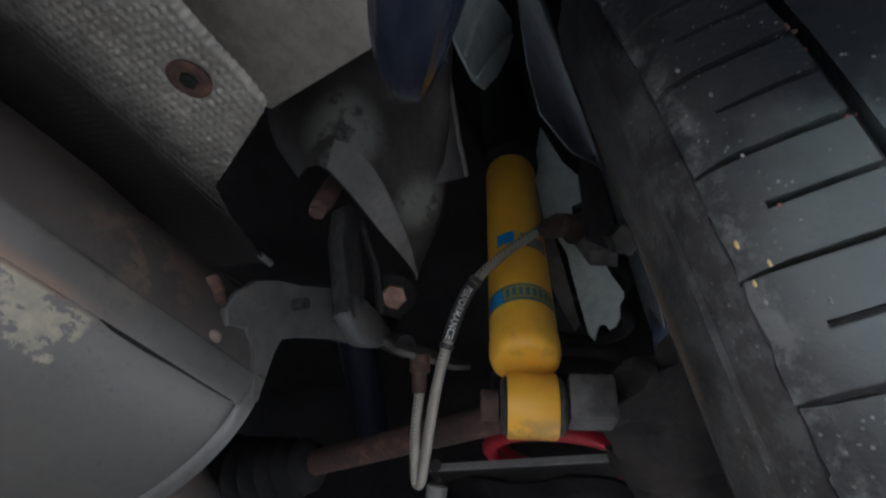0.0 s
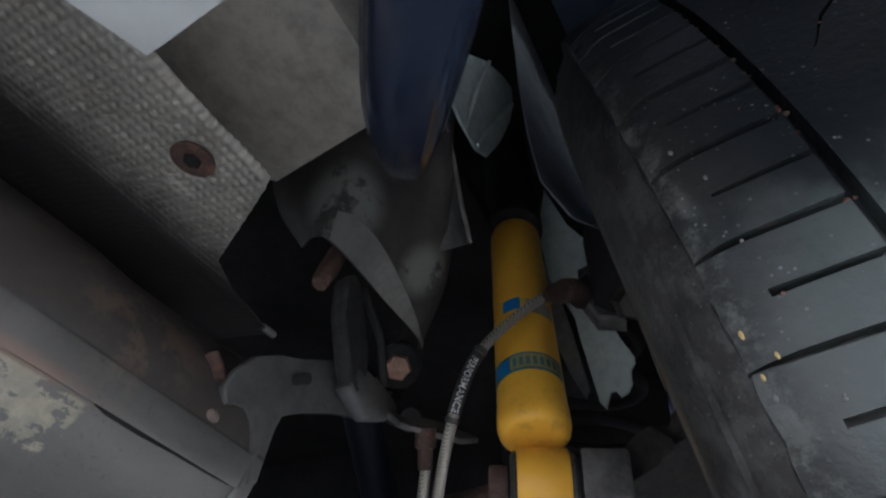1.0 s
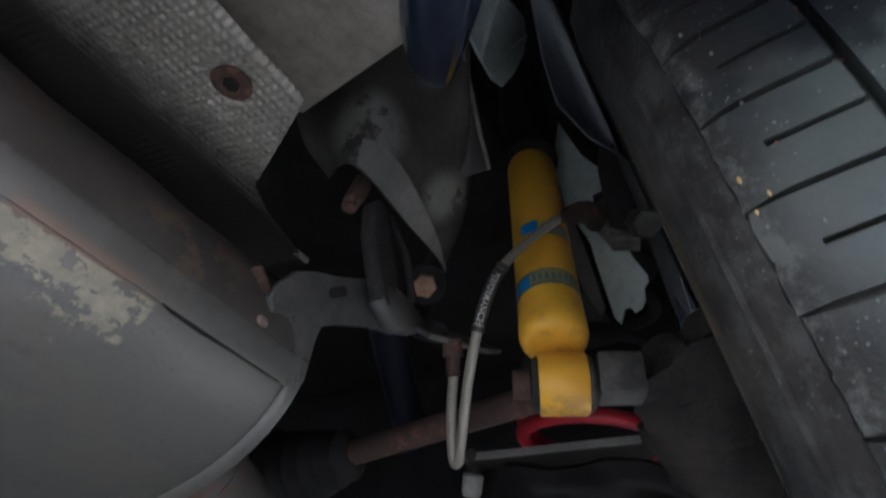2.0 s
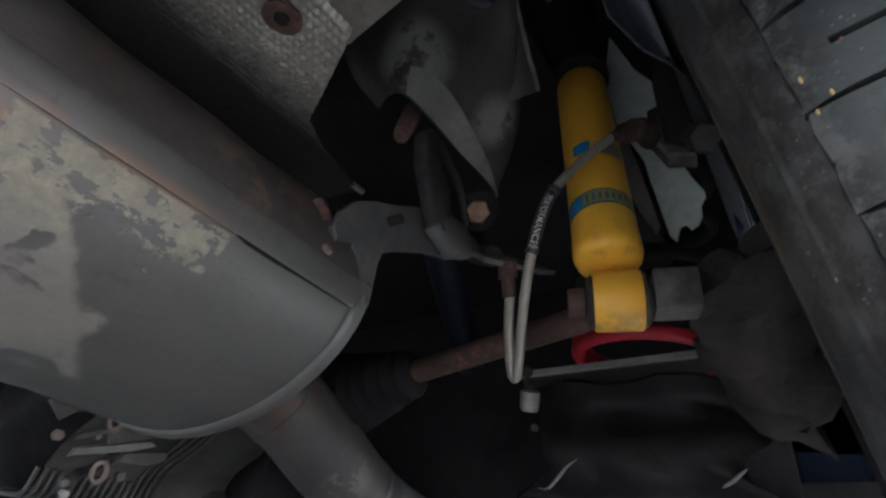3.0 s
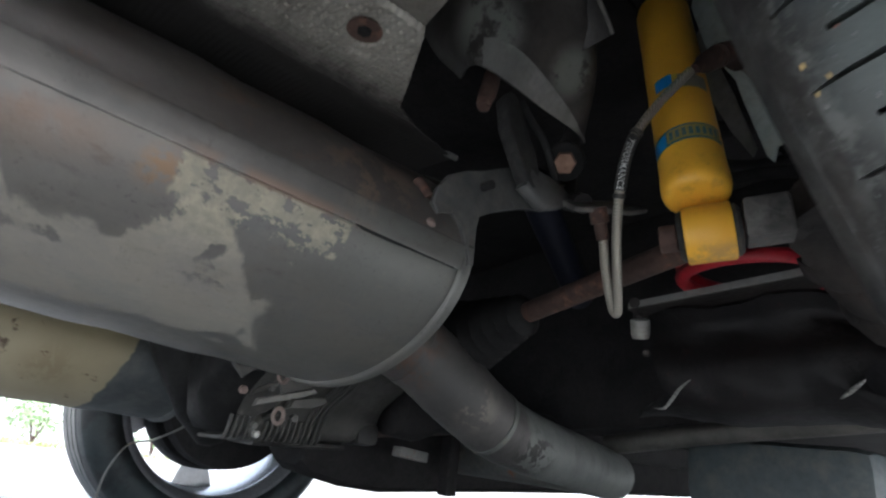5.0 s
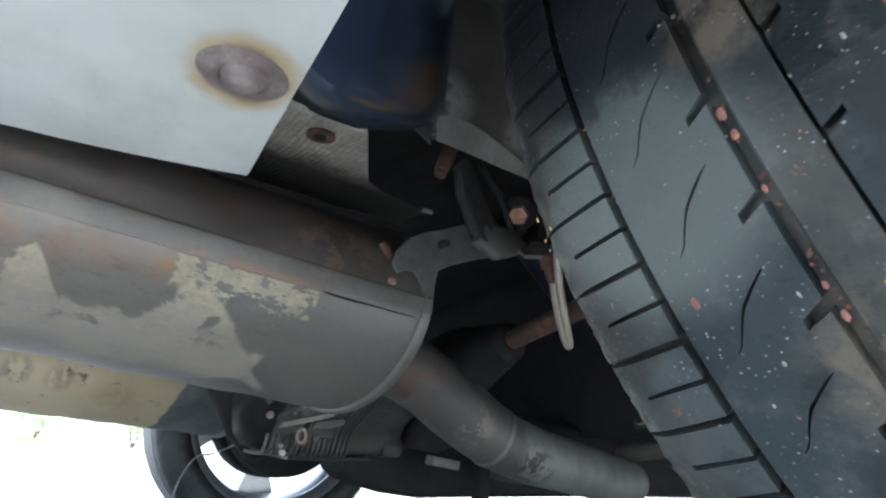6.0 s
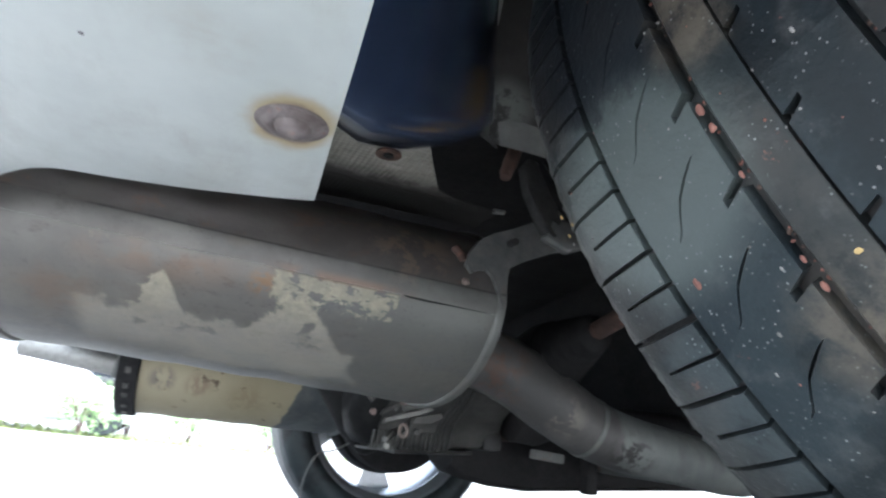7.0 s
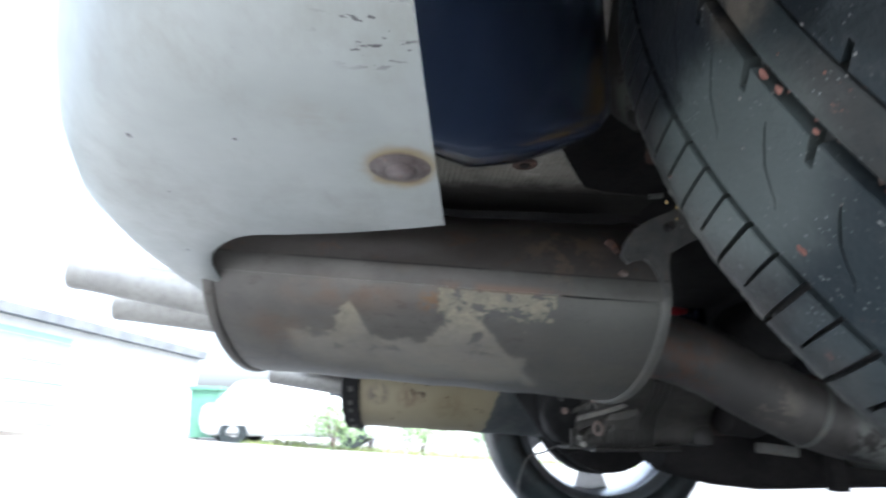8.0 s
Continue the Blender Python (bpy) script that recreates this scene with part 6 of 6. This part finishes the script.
    # pale beads painted as glints along the pan's worn edges, and small fixings
    for name, r, path in (("worn_edge", 0.0032, [(0.612, 0.580, 0.326), (0.609, 0.566, 0.326), (0.606, 0.553, 0.338), (0.604, 0.543, 0.349), (0.604, 0.530, 0.359)]),
                          ("worn_edge", 0.0036, [(0.612, 0.386, 0.341), (0.608, 0.378, 0.346), (0.606, 0.370, 0.352), (0.606, 0.362, 0.359)])):
        bm = bmesh.new()
        line = spline(path)
        tube(bm, line, [r * (0.15 + math.sin(math.pi * k / (len(line) - 1)) ** 0.7 * (0.7 + 0.3 * math.sin(k * 2.3))) for k in range(len(line))], 8, flat=0.6)
        part(name, bm, PLATE, root, "pale bead for the glint on the pan's worn edge")
    for place, way, r, m in (((0.606, 0.586, 0.392), (-1, -0.4, -0.2), 0.005, CASTING), ((0.604, 0.596, 0.448), (-1, -0.3, 0), 0.004, CASTING)):
        bm = bmesh.new()
        hexagon(bm, place, way, r, 0.008)
        part("bolt", bm, m, root)


def build_caliper():
    """Clamp, nut and fin beside the shock absorber that carry the hose's end."""
    root = thing("hose_bracket", (0.44, 0.385, 0.64), "worn grey clamp with a large hex nut beside the shock absorber", "bracket")
    bm = bmesh.new()
    plate(bm, [(0.000, 0.000), (0.022, 0.012), (0.030, -0.030), (0.038, -0.064), (0.012, -0.060), (-0.002, -0.028)], 0.022, (0.459, 0.404, 0.678), (0.25, -1, 0.1), (0.1, 0.1, 1), 0.003)
    clamp = part("clamp", bm, BLOCK, root)
    bm = bmesh.new()
    plate(bm, [(0.000, 0.004), (0.022, 0.016), (0.024, 0.008), (0.001, -0.004)], 0.026, (0.457, 0.404, 0.678), (0.25, -1, 0.1), (0.1, 0.1, 1), 0.001)
    part("clamp_cap", bm, UNDERSEAL, clamp, "dark top of the clamp")
    bm = bmesh.new()
    lathe_between(bm, (0.462, 0.362, 0.646), (0.434, 0.346, 0.622), [(0, 0.0145), (0.12, 0.016), (0.85, 0.016), (1, 0.0135)], 6)
    part("nut", bm, OILY, root, "dark hex nut")
    bm = bmesh.new()
    lathe_between(bm, (0.372, 0.410, 0.598), (0.398, 0.400, 0.622), [(0, 0.0048), (0.25, 0.0060), (0.45, 0.0095), (0.95, 0.0105), (1, 0.009)], 14)
    part("hose_fitting", bm, DARK_RUST, root, "rusty hose fitting")
    bm = bmesh.new()
    tube(bm, spline([(0.398, 0.400, 0.622), (0.42, 0.398, 0.638), (0.45, 0.40, 0.65)]), 0.0115, 12)
    part("banjo", bm, DARK_RUST, root)
    bm = bmesh.new()
    plate(bm, [(0, 0), (0.016, 0.003), (0.034, -0.085), (0.030, -0.12), (0.008, -0.11), (-0.002, -0.03)], 0.006, (0.440, 0.392, 0.745), (0.3, -1, 0), (0, 0, 1), 0.001)
    part("dark_fin", bm, UNDERSEAL, root)


def build_hose():
    root = thing("brake_hose", (0.40, 0.50, 0.39), "braided steel brake hose hanging in a loop with a printed sleeve", "brake hose")
    pts = spline([(0.368, 0.411, 0.595), (0.356, 0.437, 0.563), (0.345, 0.455, 0.528), (0.341, 0.464, 0.485), (0.360, 0.479, 0.445), (0.392, 0.497, 0.405), (0.404, 0.5045, 0.391), (0.402, 0.5085, 0.3955), (0.386, 0.506, 0.425), (0.371, 0.500, 0.457)], 10)
    bm = bmesh.new()
    tube(bm, pts, 0.0043, 12)
    hose = part("braid", bm, BRAID, root)
    bm = bmesh.new()
    tube(bm, pts[19:32], 0.0053, 14)
    sleeve = part("sleeve", bm, RUBBER, hose, "black sleeve with pale printing")
    word = bpy.data.curves.new("word", "FONT")
    word.body, word.size, word.offset = "PERFORMANCE", 1.0, 0.012
    carrier = bpy.data.objects.new("word", word)
    me = bpy.data.meshes.new_from_object(carrier)
    bpy.data.objects.remove(carrier)
    xs = [v.co.x for v in me.vertices]
    for v in me.vertices:
        f = 20.3 + 10.6 * (v.co.x - min(xs)) / (max(xs) - min(xs))
        a, b = pts[int(f)], pts[int(f) + 1]
        way = (pts[int(f) + 1] - pts[int(f) - 1]).normalized()
        toward = Vector((-0.80, -0.45, -0.3))
        toward = (toward - way * toward.dot(way)).normalized()
        high = (v.co.y - 0.35) * 0.0078
        v.co = a.lerp(b, f - int(f)) + toward.cross(way) * high + toward * math.sqrt(0.0056 ** 2 - high ** 2)
    me.materials.append(INK_PALE)
    ob = new("printed_word", me)
    ob.parent = sleeve
    ob["label"] = "pale printed word"
    for i in (18, 32):
        bm = bmesh.new()
        tube(bm, [pts[i - 1].lerp(pts[i], 0.5), pts[i].lerp(pts[i + 1], 0.5)], 0.0058, 14)
        part("sleeve_ring", bm, RUBBER, hose)
    bm = bmesh.new()
    lathe_between(bm, (0.3725, 0.5008, 0.452), (0.360, 0.499, 0.480), [(0, 0.006), (0.5, 0.006), (0.52, 0.0085), (1, 0.0085)], 12)
    part("end_nut", bm, DARK_RUST, hose, "rusty end nut")
    bm = bmesh.new()
    plate(bm, [(-0.026, -0.016), (0.03, -0.018), (0.055, 0.0), (0.024, 0.022), (-0.030, 0.016)], 0.005, (0.366, 0.507, 0.485), (0.8, -0.5, 0.1), (0.4, 0.6, 0.5), 0.001)
    part("hose_tab", bm, BLOCK, root, "bent steel tab that holds the hose")
    bm = bmesh.new()
    tube(bm, spline([(0.36, 0.515, 0.488), (0.38, 0.55, 0.51), (0.41, 0.57, 0.56), (0.42, 0.58, 0.60)]), 0.010, 10)
    part("tab_arm", bm, UNDERSEAL, root)


def build_driveshaft():
    root = thing("driveshaft", (0.45, 0.55, 0.44), "rusty driveshaft with a black ribbed rubber boot", "driveshaft")
    bm = bmesh.new()
    lathe_between(bm, (0.425, 0.395, 0.463), (0.468, 0.70, 0.412), [(0, 0.0125), (1, 0.0125)], 24)
    part("shaft", bm, DARK_RUST, root)
    bm = bmesh.new()
    prof = [(0, 0.015)]
    for k in range(6):
        f = k / 6
        prof += [(f + 0.03, 0.020 + 0.026 * f), (f + 0.085, 0.027 + 0.026 * f), (f + 0.14, 0.021 + 0.027 * f)]
    lathe_between(bm, (0.462, 0.66, 0.418), (0.480, 0.775, 0.398), prof + [(1, 0.05)], 32)
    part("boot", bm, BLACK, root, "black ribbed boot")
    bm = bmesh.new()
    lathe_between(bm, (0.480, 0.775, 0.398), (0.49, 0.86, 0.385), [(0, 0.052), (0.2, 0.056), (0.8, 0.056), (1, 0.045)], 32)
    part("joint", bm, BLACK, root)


def build_differential():
    """The finned final drive and the brackets and bolts in front of it."""
    root = thing("differential", (0.42, 1.0, 0.236), "oily dark finned differential housing with brackets and bolts", "differential")
    side = [(0.905, 0.345), (0.93, 0.322), (0.962, 0.303), (0.985, 0.287), (0.999, 0.268), (1.003, 0.254), (1.008, 0.244), (1.025, 0.238), (1.10, 0.236), (1.14, 0.30), (1.12, 0.40), (0.95, 0.42), (0.895, 0.385)]
    bm = bmesh.new()
    rings(bm, [[(x, 1.03 + (y - 1.03) * k, 0.32 + (z - 0.32) * k) for y, z in side] for x, k in ((0.225, 0.45), (0.236, 0.72), (0.254, 0.92), (0.2735, 0.985))])
    part("end_cover", bm, BLACK, root, "black domed end cover", angle=60)
    bm = bmesh.new()
    rings(bm, [[(x, 1.03 + (y - 1.03) * k, 0.32 + (z - 0.32) * k) for y, z in side] for x, k in ((0.274, 0.97), (0.276, 1.0), (0.415, 1.0), (0.47, 0.97), (0.505, 0.86), (0.515, 0.7))])
    part("housing", bm, OILY, root, angle=50)
    for k in range(17):
        bm = bmesh.new()
        x = 0.266 + 0.0088 * k
        line = spline([(x, y - 0.0035, z - 0.0035) for y, z in (side[:9] if k > 12 else side[4:9])], 4)
        tube(bm, line, 0.0027, 8)
        part("cooling_fin", bm, FIN, root)
    bm = bmesh.new()
    rings(bm, [[(x, y, 0.2255 + (0.43 - x) * -0.02 + dz) for y, dz in ((1.012, 0.012), (1.010, 0.007), (1.016, 0.004), (1.11, 0.004), (1.11, 0.012))] for x in (0.31, 0.36, 0.42, 0.46)])
    part("sump_flange", bm, OILY_DARK, root, "dark edge of the sump")
    bm = bmesh.new()
    box(bm, (0.475, 1.0, 0.240), (0.518, 1.08, 0.276), 0.013)
    part("mount_foot", bm, OILY_DARK, root)
    # dark joint housing at the far end
    bm = bmesh.new()
    lathe_between(bm, (0.215, 1.13, 0.385), (0.318, 1.13, 0.232), [(0, 0.045), (0.05, 0.052), (0.7, 0.052), (0.8, 0.046), (0.95, 0.040), (1, 0.03)], 32)
    part("joint_housing", bm, BLACK, root, "smooth dark joint housing")
    for x, z in ((0.274, 0.3165), (0.277, 0.268)):
        bm = bmesh.new()
        pts = [(x + 0.0052 * math.cos(t), 0.885 - 0.003 * math.cos(t), z + 0.0092 * math.sin(t)) for t in (2 * math.pi * k / 20 for k in range(21))]
        tube(bm, pts, 0.0027, 8)
        part("bush_ring", bm, BUSH, root, "brown bush ring")
    for name, outline, m in (("bracket_plate", [(0.281, 0.288), (0.270, 0.314), (0.300, 0.322), (0.326, 0.321), (0.314, 0.297)], OILY),
                             ("bracket_bar", [(0.243, 0.276), (0.246, 0.285), (0.318, 0.306), (0.326, 0.301), (0.30, 0.292)], GREY_ALLOY),
                             ("bracket_bar", [(0.238, 0.288), (0.242, 0.297), (0.268, 0.309), (0.270, 0.303)], OILY),
                             ("bracket_plate", [(0.225, 0.306), (0.209, 0.321), (0.213, 0.326), (0.262, 0.333), (0.264, 0.325), (0.235, 0.318)], OILY),
                             ("bracket_plate", [(0.290, 0.278), (0.296, 0.290), (0.340, 0.299), (0.345, 0.290), (0.322, 0.280)], OILY)):
        bm = bmesh.new()
        plate(bm, outline, 0.007, (0, 0.892 if name == "bracket_plate" else 0.887, 0), (1, 0, 0), (0, 0, 1), 0.0015)
        part(name, bm, m, root)
    for x, z, r, m in ((0.253, 0.2455, 0.0046, CAP), (0.249, 0.255, 0.0040, GREY_ALLOY), (0.227, 0.293, 0.0054, BUSH), (0.298, 0.268, 0.0052, OILY), (0.262, 0.299, 0.0035, OILY)):
        bm = bmesh.new()
        hexagon(bm, (x, 0.888, z), (-0.2, -1, -0.1), r, 0.010)
        part("bolt", bm, m, root)
    bm = bmesh.new()
    tube(bm, spline([(0.25, 0.889, 0.247), (0.262, 0.90, 0.262), (0.29, 0.93, 0.27), (0.33, 0.95, 0.30)]), 0.006, 8)
    part("vent_pipe", bm, OILY, root)


def build_far_trim():
    root = thing("propshaft", (0.8, 1.0, 0.30), "dark propeller shaft running forward under the floor", "propeller shaft")
    bm = bmesh.new()
    lathe_between(bm, (0.53, 1.0, 0.31), (3.2, 0.98, 0.26), [(0, 0.05), (0.02, 0.055), (0.04, 0.035), (1, 0.035)], 24)
    part("shaft", bm, UNDERSEAL, root)
    root = thing("far_driveshaft", (0.44, 1.3, 0.30), "dark driveshaft to the far wheel", "driveshaft")
    bm = bmesh.new()
    lathe_between(bm, (0.45, 1.10, 0.315), (0.475, 1.56, 0.315), [(0, 0.05), (0.15, 0.045), (0.28, 0.02), (0.8, 0.02), (0.85, 0.045), (1, 0.05)], 24)
    part("shaft", bm, IRON, root)
    root = thing("far_spring", (0.60, 1.38, 0.28), "red coil spring beyond the differential", "coil spring")
    bm = bmesh.new()
    pts = [(0.62 + 0.055 * math.cos(a), 1.40 + 0.055 * math.sin(a), 0.25 + 0.012 * a) for a in (k * 0.25 for k in range(110))]
    tube(bm, pts, 0.0075, 10)
    part("coil", bm, RED, root, angle=60)
    root = thing("cable_duct", (0.45, 0.70, 0.50), "blue plastic covered cable in the dark above the driveshaft", "cable")
    bm = bmesh.new()
    tube(bm, spline([(0.43, 0.64, 0.575), (0.50, 0.67, 0.555), (0.58, 0.70, 0.53), (0.68, 0.74, 0.50)]), 0.022, 16)
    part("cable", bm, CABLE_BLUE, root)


build_ground()
build_garages()
build_bin()
build_white_car()
build_shrubs()
build_body()
build_bumper()
build_blue_quarter()
build_heat_shield()
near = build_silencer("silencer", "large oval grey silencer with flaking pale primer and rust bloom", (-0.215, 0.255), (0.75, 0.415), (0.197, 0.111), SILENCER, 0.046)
build_hanger(near)
build_silencer("silencer", "oval silencer in chipped ochre primer on the far side", (-0.145, 0.280), (1.36, 0.327), (0.17, 0.085), OCHRE, 0.045, False)
build_end_band()
build_strip()
build_rubber_link()
build_pipes()
build_shock()
build_spring()
build_arm()
build_caliper()
build_hose()
build_driveshaft()
build_differential()
build_far_trim()
build_wheel_carrier()
build_far_wheel()
build_near_wheel()
